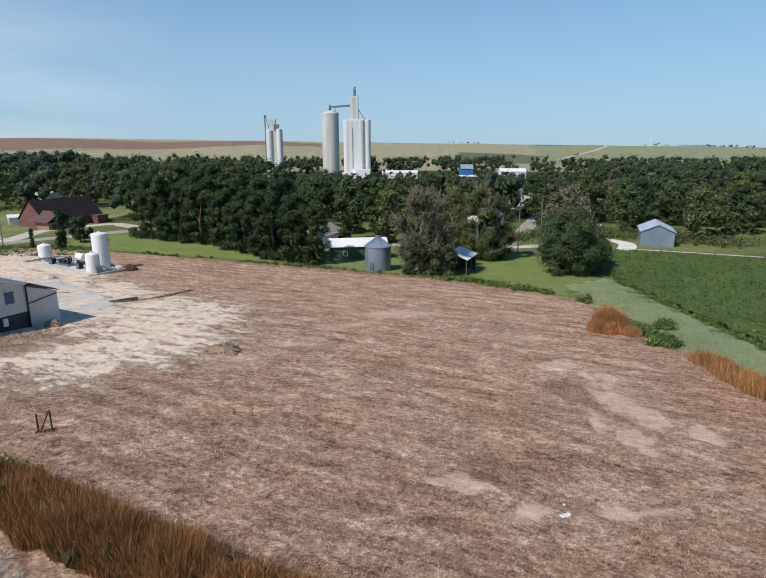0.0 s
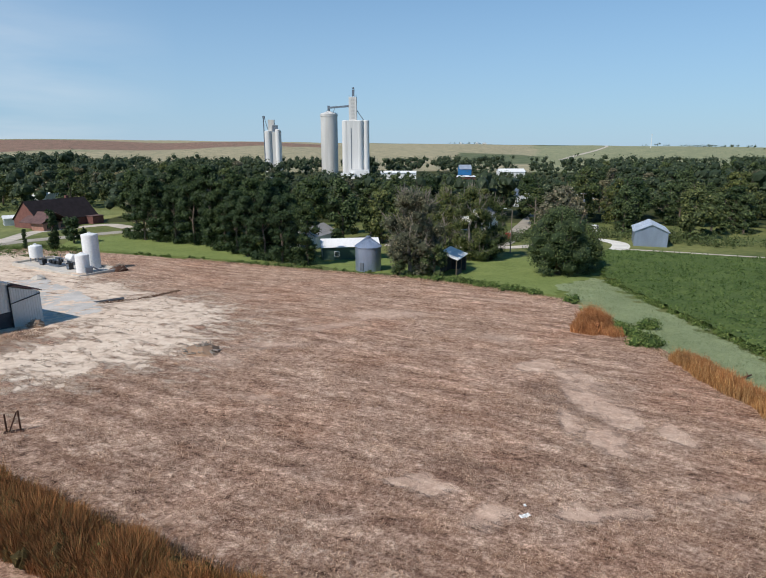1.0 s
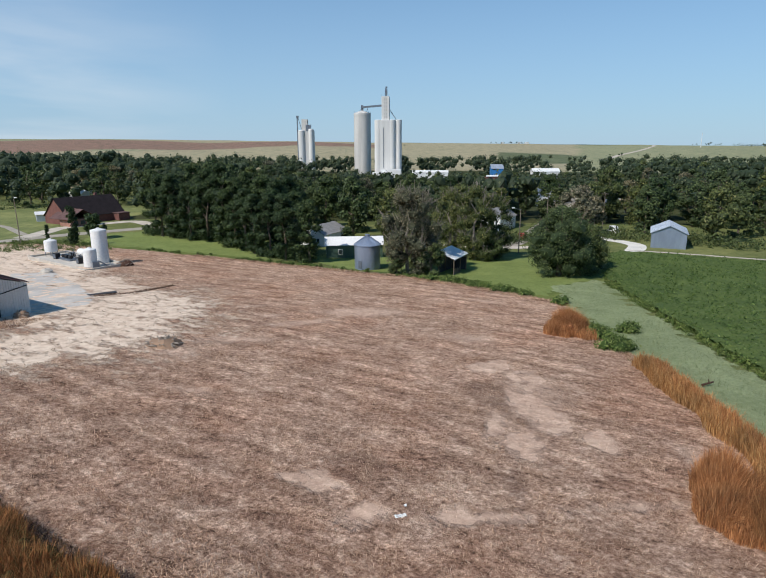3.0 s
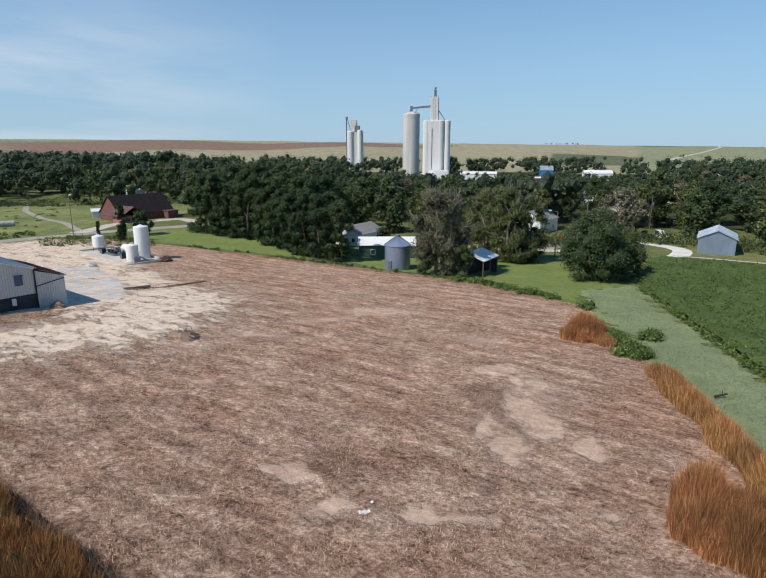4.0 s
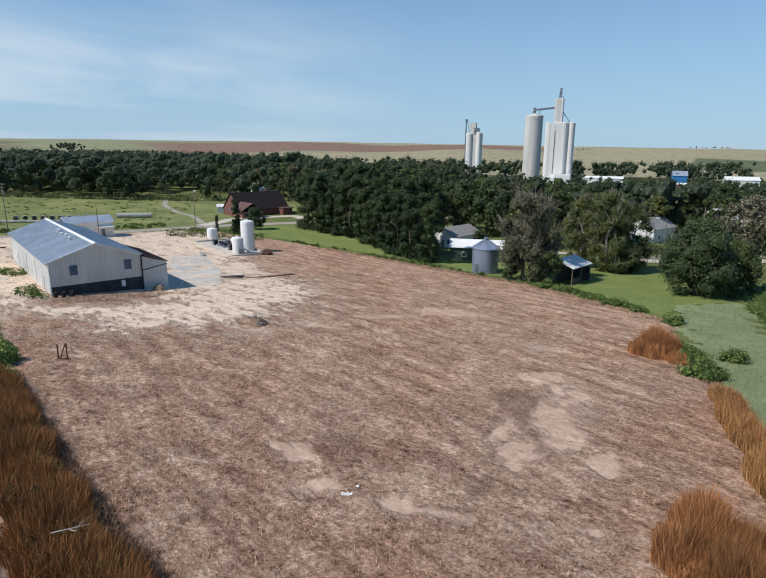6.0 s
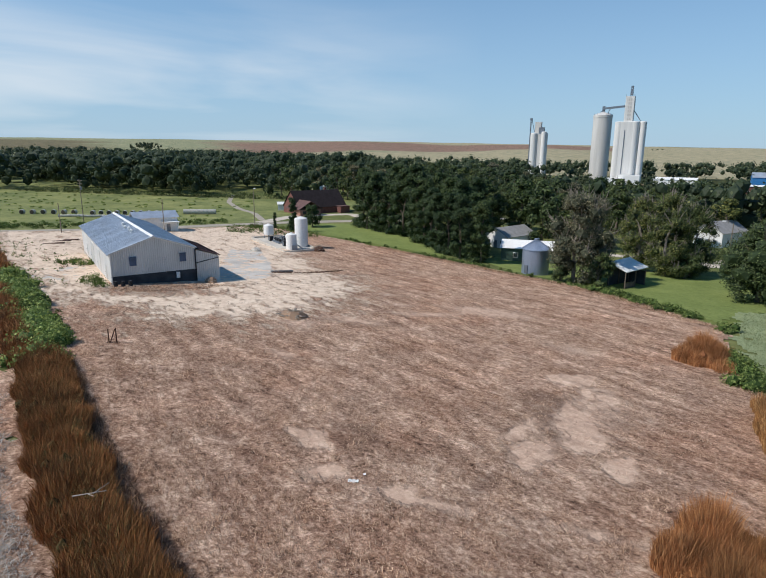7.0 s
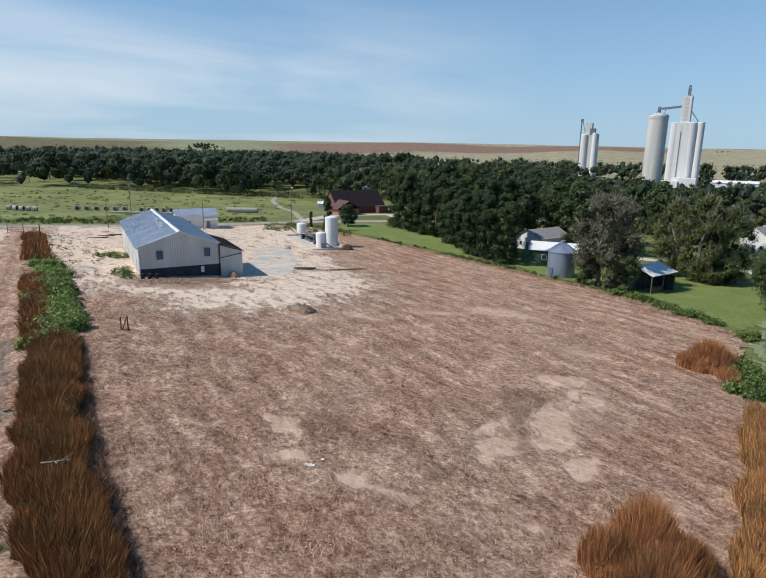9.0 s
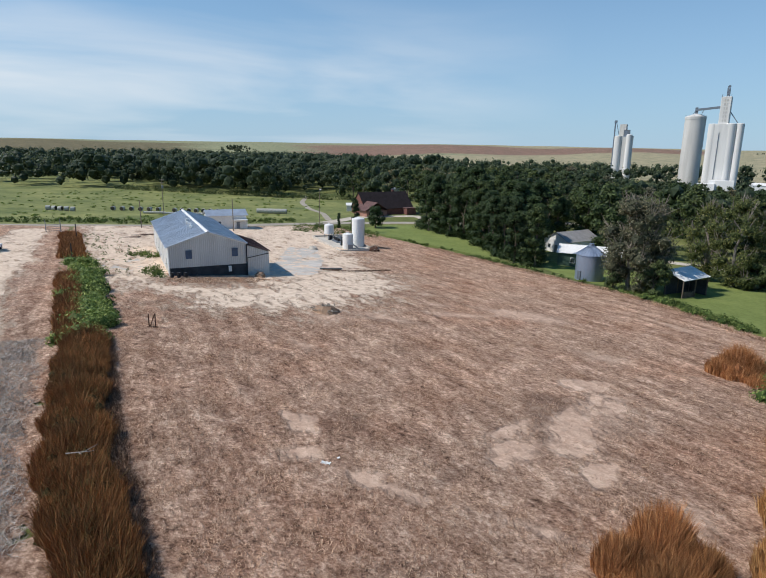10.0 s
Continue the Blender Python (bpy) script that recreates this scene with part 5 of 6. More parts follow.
def leafy(name, label, category, pick, count, height, leaf, material, seed, per=26, gaps=None):
    """Low leafy weeds: many small clumps of leaves in one mesh."""
    rs = np.random.RandomState(seed)
    vs, fs, base = [], [], 0
    for i in range(count):
        x, y, k = pick(rs)
        if gaps is not None and noise.noise((x * 0.28, y * 0.28, 40)) < gaps:
            continue
        h = height * k * rs.uniform(0.5, 1.2)
        c = np.array((x, y, ground(x, y) + h * 0.45))
        p = c + rs.normal(size=(per, 3)) * np.array((h * 0.33, h * 0.33, h * 0.28))
        p[:, 2] = np.maximum(p[:, 2], c[2] - h * 0.42)
        u = rs.normal(size=(per, 3)); u *= leaf * rs.uniform(0.5, 1.3, (per, 1)) / np.linalg.norm(u, axis=1)[:, None]
        v = rs.normal(size=(per, 3)); v *= leaf * 0.5 / np.linalg.norm(v, axis=1)[:, None]
        vs.append(np.stack((p - u, p - v, p + u, p + v), 1).reshape(-1, 3))
        fs += [(base + 4 * j, base + 4 * j + 1, base + 4 * j + 2, base + 4 * j + 3) for j in range(per)]
        base += 4 * per
    return tagged(mesh_part(name, np.concatenate(vs).tolist(), fs, material), label, category, kind="stuff")


def bushes(name, label, category, pick, count, size, leaf, material, seed, leaves=80, gaps=None, core=0.66, tall=0.85):
    """Rounded leafy bushes, each two or three leaf clumps that stand on the ground, in one mesh."""
    rs = np.random.RandomState(seed)
    vs, fs, base, inner = [], [], 0, []
    iv, ifc = ico()
    for _ in range(count):
        x, y, k = pick(rs)
        if gaps is not None and noise.noise((x * 0.22, y * 0.22, 40)) < gaps:
            continue
        for _ in range(rs.randint(2, 4)):
            r = size * k * rs.uniform(0.5, 1.2)
            X, Y = x + rs.normal() * r * 0.6, y + rs.normal() * r * 0.6
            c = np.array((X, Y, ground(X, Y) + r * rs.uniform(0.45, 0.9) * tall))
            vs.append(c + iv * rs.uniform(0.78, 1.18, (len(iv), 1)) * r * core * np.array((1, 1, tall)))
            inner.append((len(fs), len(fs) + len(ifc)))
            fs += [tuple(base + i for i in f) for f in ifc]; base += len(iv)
            d = rs.normal(size=(leaves, 3)); d /= np.linalg.norm(d, axis=1)[:, None]
            d = d[d[:, 2] > -0.5]
            p = c + d * r * rs.uniform(0.72, 1.25, (len(d), 1)) * np.array((1, 1, tall))
            vs.append(leaf_quads(rs, p, d, leaf, 0.6))
            fs += [(base + 4 * j, base + 4 * j + 1, base + 4 * j + 2, base + 4 * j + 3) for j in range(len(d))]; base += 4 * len(d)
    me = bpy.data.meshes.new(name)
    me.from_pydata(np.concatenate(vs).tolist(), [], fs)
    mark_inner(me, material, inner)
    return tagged(new(name, me), label, category, kind="stuff")


STRIP = [(17.4, 7.7), (10.1, 11.1), (-2.9, 16.7), (-13.6, 22.0), (-24, 27.2)]
blades("dry_weed_strip", "long thick strip of tall rust-brown dry weeds", "weeds", along(STRIP, 3.7), 100000, 1.7, 0.012, M_DRY, 1, 0.20)
blades("dry_weed_strip", "patchy rust-brown dry weeds beside the dirt lane", "weeds", along([(-22, 25), (-36, 31.3), (-54, 39.0)], 2.8), 16000, 1.6, 0.026, M_DRY, 2)
blades("dry_weed_strip", "rust-brown dry weeds by the yard entrance", "weeds", along([(-72, 48), (-92, 57), (-108, 64)], 4.0), 6000, 1.7, 0.06, M_DRY, 3)
bushes("green_weed_strip", "dense bright green leafy weeds along the yard", "weeds", along([(-21, 26.4), (-37, 33.9), (-51, 40.6), (-66, 46.5)], 3.6), 120, 1.05, 0.13, M_WEEDBRIGHT, 4, 150, -0.22, 0.7, 1.0)
# darker weed colour away from the sun, painting in the strip's shaded side
bushes("green_weed_strip", "dark green weeds whose colour carries the strip's shade", "weeds", along([(-20, 27.0), (-37, 34.6), (-51, 41.2)], 3.0), 40, 0.8, 0.13, M_WEED, 47, 110, -0.1, 0.7, 1.0)
bushes("dry_weed_body", "matted rust-brown stems inside the weed strip", "weeds", along(STRIP, 3.0), 200, 0.60, 0.03, M_OLIVEDRY, 48, 190, None, 0.7, 1.45)
# added dark stems that deepen the strip's cast shadow along its foot
blades("strip_foot", "dark brown stems added as shade at the weed strip's foot", "weeds", along([(x + 0.95, y + 1.85) for x, y in STRIP], 1.1), 9000, 0.6, 0.016, M_SCRAP, 67, 0.5)
blades("olive_weeds", "dull olive-brown weeds among the rust-brown strip", "weeds", along(STRIP, 3.4), 15000, 1.75, 0.014, M_OLIVEDRY, 49)
bushes("green_weed_strip", "dull green weeds showing in the dry strip", "weeds", along([(13, 8.2), (3, 12.5), (-14, 20.6)], 2.0), 16, 0.55, 0.09, M_WEED, 44, 110, 0.0, 0.6, 1.5)
blades("orange_grass_clump", "big tall clump of orange dry grass", "grass", disc(28.7, 27.0, 2.5, 3.2), 26000, 1.9, 0.012, M_RUSTWEED, 5, 0.16)
bushes("orange_grass_body", "matted orange stems inside the big clump", "grass", disc(28.7, 27.0, 2.0, 2.6), 26, 0.8, 0.05, M_DRY, 46, 170, None, 0.7, 1.1)
for k, (cx, cy, r, tall, count) in enumerate([(28.3, 29.0, 1.5, 2.7, 8000), (29.9, 28.4, 1.4, 2.3, 6500), (27.2, 26.6, 1.3, 2.2, 6000), (29.2, 25.2, 1.6, 2.5, 7500)]):
    blades("orange_grass_tuft", "tall tuft of orange dry grass inside the clump", "grass", disc(cx, cy, r, r * 1.15), count, tall, 0.012, M_DRYORANGE if k % 2 else M_RUSTWEED, 60 + k, 0.14)
blades("orange_grass_edge", "band of golden-orange dry grass at the field edge", "grass", along([(33.4, 14), (32.9, 30), (32.9, 42), (32.3, 54)], 2.1), 30000, 1.5, 0.018, M_DRYLIGHT, 6, 0.18)
blades("orange_grass_edge", "rusty tops in the golden grass band", "grass", along([(33.6, 14), (33.2, 30), (33.2, 42), (32.6, 53)], 1.4), 12000, 1.75, 0.016, M_RUSTWEED, 66, 0.16)
for k, (cx, cy, r, tall, count) in enumerate([(27.6, 66.6, 1.5, 3.2, 8000), (28.9, 66.2, 1.1, 2.6, 5000), (26.3, 65.6, 1.3, 2.0, 4500), (27.4, 65.0, 1.2, 1.7, 3500), (29.6, 64.2, 1.2, 1.3, 3000)]):
    blades("orange_grass_tuft", "rust-orange bush of dry weeds at the field corner", "weeds", disc(cx, cy, r, r), count, tall, 0.018, M_RUSTWEED, 70 + k, 0.16)
bushes("orange_grass_body", "matted rusty stems of the corner bush", "weeds", disc(27.6, 66.0, 1.7, 1.3), 20, 0.75, 0.06, M_RUSTWEED, 75, 150, None, 0.55, 1.5)
blades("orange_grass_edge", "thin rusty weeds trailing along the field edge", "weeds", along([(29, 64), (32, 58), (32.6, 53)], 1.6), 1500, 0.4, 0.03, M_STRAW, 8)
bushes("green_shrubs", "bright green weed bushes at the field corner", "weeds", along([(30.4, 71), (30.6, 67), (31.6, 63), (32.0, 59.5)], 2.6), 34, 0.95, 0.12, M_WEED, 9, 130, -0.3)
bushes("green_shrubs", "round green bush on the grass lane", "weeds", disc(35.0, 68.3, 0.9, 0.8), 5, 1.05, 0.12, M_WEED, 10, 140)
bushes("weed_hedge", "row of green weeds along the far field edge", "weeds", along([(31.2, 83), (29.6, 86.8), (25, 92.0), (18, 98), (11, 103)], 1.8), 62, 0.82, 0.14, M_WEED, 11, 110, -0.2)
bushes("weed_hedge", "low green weeds behind the field below the elms", "weeds", along([(12, 102.5), (4, 106.6), (-10, 112.8), (-26, 119.5), (-44, 127.5), (-60, 133.5)], 2.2), 110, 0.42, 0.12, M_WEED, 12, 60, -0.1)
blades("dry_fringe", "tan dry grass fringe along the far field edge", "grass", along([(29, 85.5), (18, 95.5), (5, 104.5), (-10, 110.5), (-26, 117), (-45, 125)], 2.4), 9000, 0.42, 0.035, M_STRAW, 13, 0.8)
leafy("crop_edge", "pale yellow-green leafy crop edge", "crop", along([(43.3, 40), (43.2, 60), (43.2, 84), (43.6, 104)], 2.2), 420, 1.0, 0.17, M_WEED, 14, 22)


def over(poly):
    px, py = [p[0] for p in poly], [p[1] for p in poly]

    def pick(rs):
        while True:
            x, y = rs.uniform(min(px), max(px)), rs.uniform(min(py), max(py))
            if inside(x, y, poly):
                return x, y, 1.0
    return pick


leafy("soybean_plants", "dense green leafy soybean plants", "crop", over([(43, 40), (43, 107), (53, 139), (66, 139), (90, 128), (100, 70), (70, 40)]), 5200, 1.25, 0.20, leaf_material("soy_leaves", (0.042, 0.082, 0.019), (0.125, 0.185, 0.047), (0.18, 0.22, 0.07)), 15, 14)
blades("verge_blades", "pale green rough grass blades", "grass", over([(33.5, 20), (32.4, 60), (32, 86), (33, 99), (42, 107), (42, 20)]), 16000, 0.30, 0.016, weed_material("verge_blade", (0.13, 0.17, 0.08), (0.21, 0.26, 0.135), (0.32, 0.34, 0.19)), 16, 0.6)
leafy("undergrowth", "leafy undergrowth along the town's woodland edge", "bushes", along([(20, 152), (50, 171), (80, 165), (86, 155), (112, 146), (165, 134)], 9), 330, 3.4, 0.36, M_LEAF, 50, 44)
leafy("undergrowth", "leafy undergrowth at the foot of the woods", "bushes", along([(-330, 194), (-255, 212), (-212, 222), (-166, 235), (-140, 248)], 9), 300, 3.6, 0.42, M_LEAF, 51, 36)
leafy("undergrowth", "dark undergrowth filling the foot of the grove", "bushes", along([(-74, 163), (-58, 155), (-46, 150), (-36, 139), (-27, 128), (-16, 120)], 4.5), 190, 3.4, 0.30, M_LEAF_DARK, 52, 60)
leafy("yard_weeds", "scattered low green weeds on the bare yard", "weeds", over([(-94, 122), (-80, 127), (-68, 131), (-76, 141), (-90, 146), (-104, 146), (-108, 136)]), 520, 1.0, 0.17, M_WEED, 17, 26, -0.1)
leafy("yard_weeds", "green weeds at the foot of the metal building", "weeds", along([(-47, 50.5), (-50, 50.2), (-54, 52)], 2.2), 34, 1.5, 0.15, M_WEED, 18, 46)
leafy("yard_weeds", "green weed patch beside the long white wall", "weeds", disc(-70, 60.5, 4.2, 3.0), 60, 1.0, 0.17, M_WEED, 19, 30)
leafy("yard_weeds", "sparse weeds around the yard slab", "weeds", over([(-48, 44), (-60, 42), (-108, 64), (-112, 76), (-84, 66), (-60, 60)]), 90, 0.7, 0.15, M_WEED, 20, 20)
leafy("pasture_weeds", "low bushes and weeds along the roadside pasture", "weeds", along([(-152, 62), (-141, 92), (-128, 122), (-118, 146)], 9), 200, 1.5, 0.30, M_WEED, 21, 26)
bushes("pasture_weeds", "scattered green bushes on the pasture", "weeds", over([(-158, 70), (-138, 118), (-120, 152), (-170, 222), (-210, 212), (-255, 200), (-320, 185), (-330, 90)]), 560, 0.55, 0.20, M_WEEDBRIGHT, 53, 30, 0.0, 0.6, 0.45)
bushes("pasture_weeds", "green shrubs along the roadside ditch", "weeds", along([(-160, 66), (-147, 92), (-133, 124), (-122, 150)], 7), 70, 0.7, 0.18, M_WEED, 54, 50, -0.1)
leafy("sand_litter", "dark brown weed scraps scattered over the sand", "litter", over([(-39, 43), (-28, 41), (-19, 50), (-16, 62), (-19, 78), (-30, 86), (-40, 84), (-36, 70), (-33, 58)]), 900, 0.30, 0.05, M_SCRAP, 24, 16, 0.0)
leafy("sand_litter", "brown weed scraps over the bare yard", "litter", over([(-44, 92), (-52, 100), (-78, 128), (-100, 132), (-118, 90), (-96, 62), (-74, 56), (-84, 76), (-70, 98), (-52, 88)]), 420, 0.35, 0.06, M_SCRAP, 25, 16, 0.0)
blades("soil_ridge", "dark ridge of scraped soil and dead weeds", "litter", along([(-39.8, 77.5), (-35.4, 81.4), (-32.2, 88.5)], 1.2), 1100, 0.35, 0.05, M_SCRAP, 26, 1.0)
blades("building_litter", "brown dead weeds heaped before the metal building", "weeds", over([(-46.5, 50.0), (-40.5, 62.5), (-36.5, 63), (-37, 57), (-42, 50)]), 3500, 0.35, 0.025, M_STRAW, 23, 1.0)


def straw(count, seed):
    """Cut straw lying on the field, combed into loose swathes."""
    rs = np.random.RandomState(seed)
    verts, faces = [], []
    core = [(33, 6), (33, 52), (30, 66), (30, 86), (17, 96), (-10, 110), (-40, 123), (-75, 136), (-60, 112), (-44, 92), (-20, 78), (-16, 60), (-24, 48), (-40, 42), (-20, 24), (12, 14)]
    while len(faces) < count:
        y = 6 + 130 * rs.uniform(0, 1) ** 1.8
        x = rs.uniform(-75, 33)
        if not inside(x, y, core):
            continue
        sw = noise.noise((x * 0.8, y * 0.22, 3)) + 0.7 * noise.noise((x * 0.23, y * 0.9, 4)) + 0.5 * noise.noise((x * 1.7, y * 1.7, 5))
        if rs.uniform(-0.6, 0.9) > sw:
            continue
        s, c, d = bare(x, y)
        if s > 0.72 or (c > 0.72 and rs.uniform() < 0.8):
            continue
        a = radians(ROWS) + 2.0 * noise.noise((x * 0.12, y * 0.12, 21)) + rs.normal() * 0.8
        ln, w = rs.uniform(0.03, 0.13), rs.uniform(0.005, 0.012)
        z = ground(x, y) + 0.17 + rs.uniform(0, 0.08)
        dx, dy, t = math.cos(a) * ln, math.sin(a) * ln, rs.normal() * 0.07
        nx, ny = -math.sin(a) * w, math.cos(a) * w
        b = len(verts)
        verts += [(x - dx - nx, y - dy - ny, z - t), (x - dx + nx, y - dy + ny, z - t), (x + dx + nx, y + dy + ny, z + t + w), (x + dx - nx, y + dy - ny, z + t)]
        faces.append((b, b + 1, b + 2, b + 3))
    tagged(mesh_part("straw", verts, faces, M_STRAW), "loose cut straw and weed stalks on the field", "straw", kind="stuff")


straw(190000, 31)
blades("lane_litter", "bleached grey weed stalks beside the lane", "weeds", along([(6, 8.5), (-6, 12.8), (-16, 17.8), (-26, 22)], 3.8), 15000, 0.34, 0.018, M_ASH, 32, 1.3)


# ---- poles and posts ----
def pole(x, y, h, label, arms=0, lamp=0, r=0.14):
    p = thing("utility_pole" if not lamp else "street_lamp", label, "pole" if not lamp else "street lamp", x, y)
    bm = bmesh.new(); rod(bm, (0, 0, -0.4), (0, 0, h), r, r * 0.65, 8); part("post", bm, M_POLE, p)
    for k in range(arms):
        bm = bmesh.new(); box(bm, 2.2, 0.10, 0.13, 0, 0.14, h - 0.5 - k * 1.0); part("crossarm", bm, M_POLE, p)
        for s in (-0.95, -0.35, 0.35, 0.95):
            bm = bmesh.new(); rod(bm, (s, 0.14, h - 0.38 - k), (s, 0.14, h - 0.16 - k), 0.05, 0.03, 6); part("insulator", bm, M_STEEL, p)
    if arms:
        bm = bmesh.new(); lathe(bm, [(0.28, 0), (0.30, 0.1), (0.30, 0.9), (0.2, 1.0)], 12, 0.42, 0, h - 3.2); part("transformer", bm, M_STEEL, p)
    if lamp:
        bm = bmesh.new(); beam(bm, (0, 0, h - 0.1), (lamp, 0, h + 0.25), 0.08); part("arm", bm, M_STEEL, p)
        bm = bmesh.new(); box(bm, 0.75, 0.36, 0.22, lamp * 1.1, 0, h + 0.18, None, 0.05); part("lamp_head", bm, M_WHITE, p)
    return p


pole(-144.5, 111.2, 13.7, "tall wooden utility pole with crossarms and transformers", 2)
pole(-121.2, 89.5, 8.0, "slim wooden pole beside the road")
pole(-104.0, 108.2, 9.5, "wooden pole beside the small office")
pole(-97.8, 138.0, 12.2, "street lamp on a wooden pole by the road", 0, 0.5)
pole(31.5, 139.5, 10.8, "street lamp with long arm among trees", 0, -1.6)
pole(66.5, 196.5, 11.0, "wooden utility pole with crossarm among trees", 1)
pole(-76.0, 178.0, 15.5, "tall wooden pole behind the grove", 1)
pole(40.0, 152.0, 13.0, "tall wooden pole beside the town street")
for x, y, h in ((-96.7, 60.3, 3.9), (-67.9, 46.2, 3.3)):
    p = thing("fence_post", "black square steel post in the weeds", "post", x, y)
    bm = bmesh.new(); box(bm, 0.16, 0.16, h + 0.3, 0, 0, -0.3, None, 0.02); part("post", bm, M_BLACK, p)
    bm = bmesh.new(); box(bm, 0.2, 0.2, 0.05, 0, 0, h); part("cap", bm, M_BLACK, p)
gate = thing("yard_gate", "open grey steel tube gate at the yard entrance", "gate", -117.6, 64.4, None, 75)
for x in (-1.6, 1.6):
    bm = bmesh.new(); rod(bm, (x, 0, -0.2), (x, 0, 3.2), 0.09); part("gate_post", bm, M_STEEL, gate)
for z in (0.4, 0.9, 1.4, 1.9):
    bm = bmesh.new(); rod(bm, (-1.6, 0, z), (1.6, 0, z), 0.04); part("rail", bm, M_STEEL, gate)
# rusty pipe stands in the field
st = thing("pipe_stand", "rusty iron pipe stand abandoned in the field", "pipe stand", -22.9, 33.8, None, 20)
for a, b, r in (((-0.42, 0, -0.1), (-0.42, 0, 1.5), 0.06), ((0.42, 0, -0.1), (0.42, 0, 1.65), 0.06)):
    bm = bmesh.new(); rod(bm, a, b, r); part("post", bm, M_RUST, st)
bm = bmesh.new(); rod(bm, (-0.32, 0, 0.05), (0.3, 0.05, 1.5), 0.05); part("brace", bm, M_RUST, st)
bm = bmesh.new(); box(bm, 1.3, 0.5, 0.14, 0, 0, 0.03, None, 0.03); part("base", bm, M_RUST, st)

# ---- bales ----
def bale(x, y, rz, label, r=0.85):
    b = thing("hay_bale", label, "hay bale", x, y, None, rz, "round bales on the pasture")
    bm = bmesh.new(); lathe(bm, [(r * 0.6, -0.78), (r * 0.95, -0.76), (r, -0.68), (r * 1.01, 0), (r, 0.68), (r * 0.95, 0.76), (r * 0.6, 0.78)], 20)
    bmesh.ops.rotate(bm, verts=bm.verts[:], cent=(0, 0, 0), matrix=Matrix.Rotation(radians(90), 3, "Y"))
    bmesh.ops.translate(bm, verts=bm.verts[:], vec=(0, 0, r * 0.95))
    part("roll", bm, M_BALE, b)
    for s in (-1, 1):
        bm = bmesh.new(); lathe(bm, [(r * 0.9, 0), (r * 0.5, 0.03), (0.1, 0.05)], 16)
        bmesh.ops.rotate(bm, verts=bm.verts[:], cent=(0, 0, 0), matrix=Matrix.Rotation(radians(90 * s), 3, "Y"))
        bmesh.ops.translate(bm, verts=bm.verts[:], vec=(s * 0.79, 0, r * 0.95))
        part("end", bm, M_BALE_END, b, "dark weathered hay end")


M_BALE = plain("net_wrapped_hay", (0.46, 0.45, 0.40), 0.9, 0, 1.5, 0.25, 10, 0.4)
M_BALE_END = plain("weathered_hay", (0.10, 0.085, 0.06), 0.95, 0, 3, 0.4, 15, 0.5)
rs = random.Random(5)
for row, (x, y, n) in enumerate(((-150, 157, 4), (-147.5, 158.5, 4), (-145, 160.5, 4))):
    for k in range(n):
        bale(x + k * 1.55 * 0.74 + rs.uniform(-.1, .1), y + k * 1.55 * 0.67, 42, "net-wrapped round hay bale lying in a row", 0.98)
for k in range(6):
    bale(-189 + k * 2.1, 117 + k * 2.6, 130 + rs.uniform(-15, 15), "weathered round hay bale beside the fence")
for k in range(9):
    bale(-172 + k * 2.0, 133 + k * 1.9, 130 + rs.uniform(-15, 15), "weathered round hay bale beside the fence")
for k in range(5):
    bale(-196 + k * 2.0, 96 + k * 1.3, 40 + rs.uniform(-20, 20), "weathered round hay bale heaped on grass")
for k in range(4):
    pp = thing("irrigation_pipe", "long pale irrigation pipe lying on grass", "pipe", -168 + k * 5.2, 122 + k * 4.6, None, 42 + k)
    bm = bmesh.new(); rod(bm, (-4, 0, 0.5), (4, 0, 0.5), 0.42, None, 14); part("tube", bm, M_BALE, pp)
    bm = bmesh.new(); rod(bm, (-4.1, 0, 0.5), (-3.9, 0, 0.5), 0.48, None, 14); part("flange", bm, M_STEEL, pp)

# ---- the tank yard's clutter ----
def on_pad(x, y):
    return pad.matrix_basis @ Vector((x, y, 0.2))


pump = thing("pump_skid", "steel pump skid with pipes between the tanks", "pump", -67, 112.5, PADZ - 0.15, -31)
bm = bmesh.new(); box(bm, 5.0, 2.2, 0.3, 0, 0, 0, None, 0.03); part("skid", bm, M_STEEL, pump)
for x in (-1.7, -0.4, 1.2):
    bm = bmesh.new(); rod(bm, (x, -0.4, 0.75), (x + 0.9, -0.4, 0.75), 0.36, None, 14); part("motor", bm, M_BLACK, pump)
for k in range(5):
    bm = bmesh.new(); rod(bm, (-2.2 + k, 0.5, 0.3), (-2.2 + k, 0.5, 1.5), 0.07); rod(bm, (-2.2 + k, 0.5, 1.5), (-1.2 + k, 0.5, 1.5), 0.07); part("pipe", bm, M_STEEL, pump)
for x, y, w, h in ((-70.3, 113.2, 1.5, 1.2), (-68.4, 115.8, 1.2, 1.0), (-62.0, 108.6, 1.1, 1.3), (-60.2, 113.2, 1.6, 0.9)):
    bx = thing("equipment_box", "dark steel equipment cabinet on the pad", "cabinet", x, y, PADZ - 0.15, -31)
    bm = bmesh.new(); box(bm, w, 0.9, h, 0, 0, 0, None, 0.04); part("case", bm, M_BLACK, bx)
    bm = bmesh.new(); box(bm, w * 0.8, 0.05, h * 0.7, 0, -0.47, h * 0.15); part("door", bm, M_STEEL, bx)
    bm = bmesh.new(); rod(bm, (w * 0.3, 0.2, h), (w * 0.3, 0.2, h + 0.7), 0.06); part("pipe", bm, M_STEEL, bx)
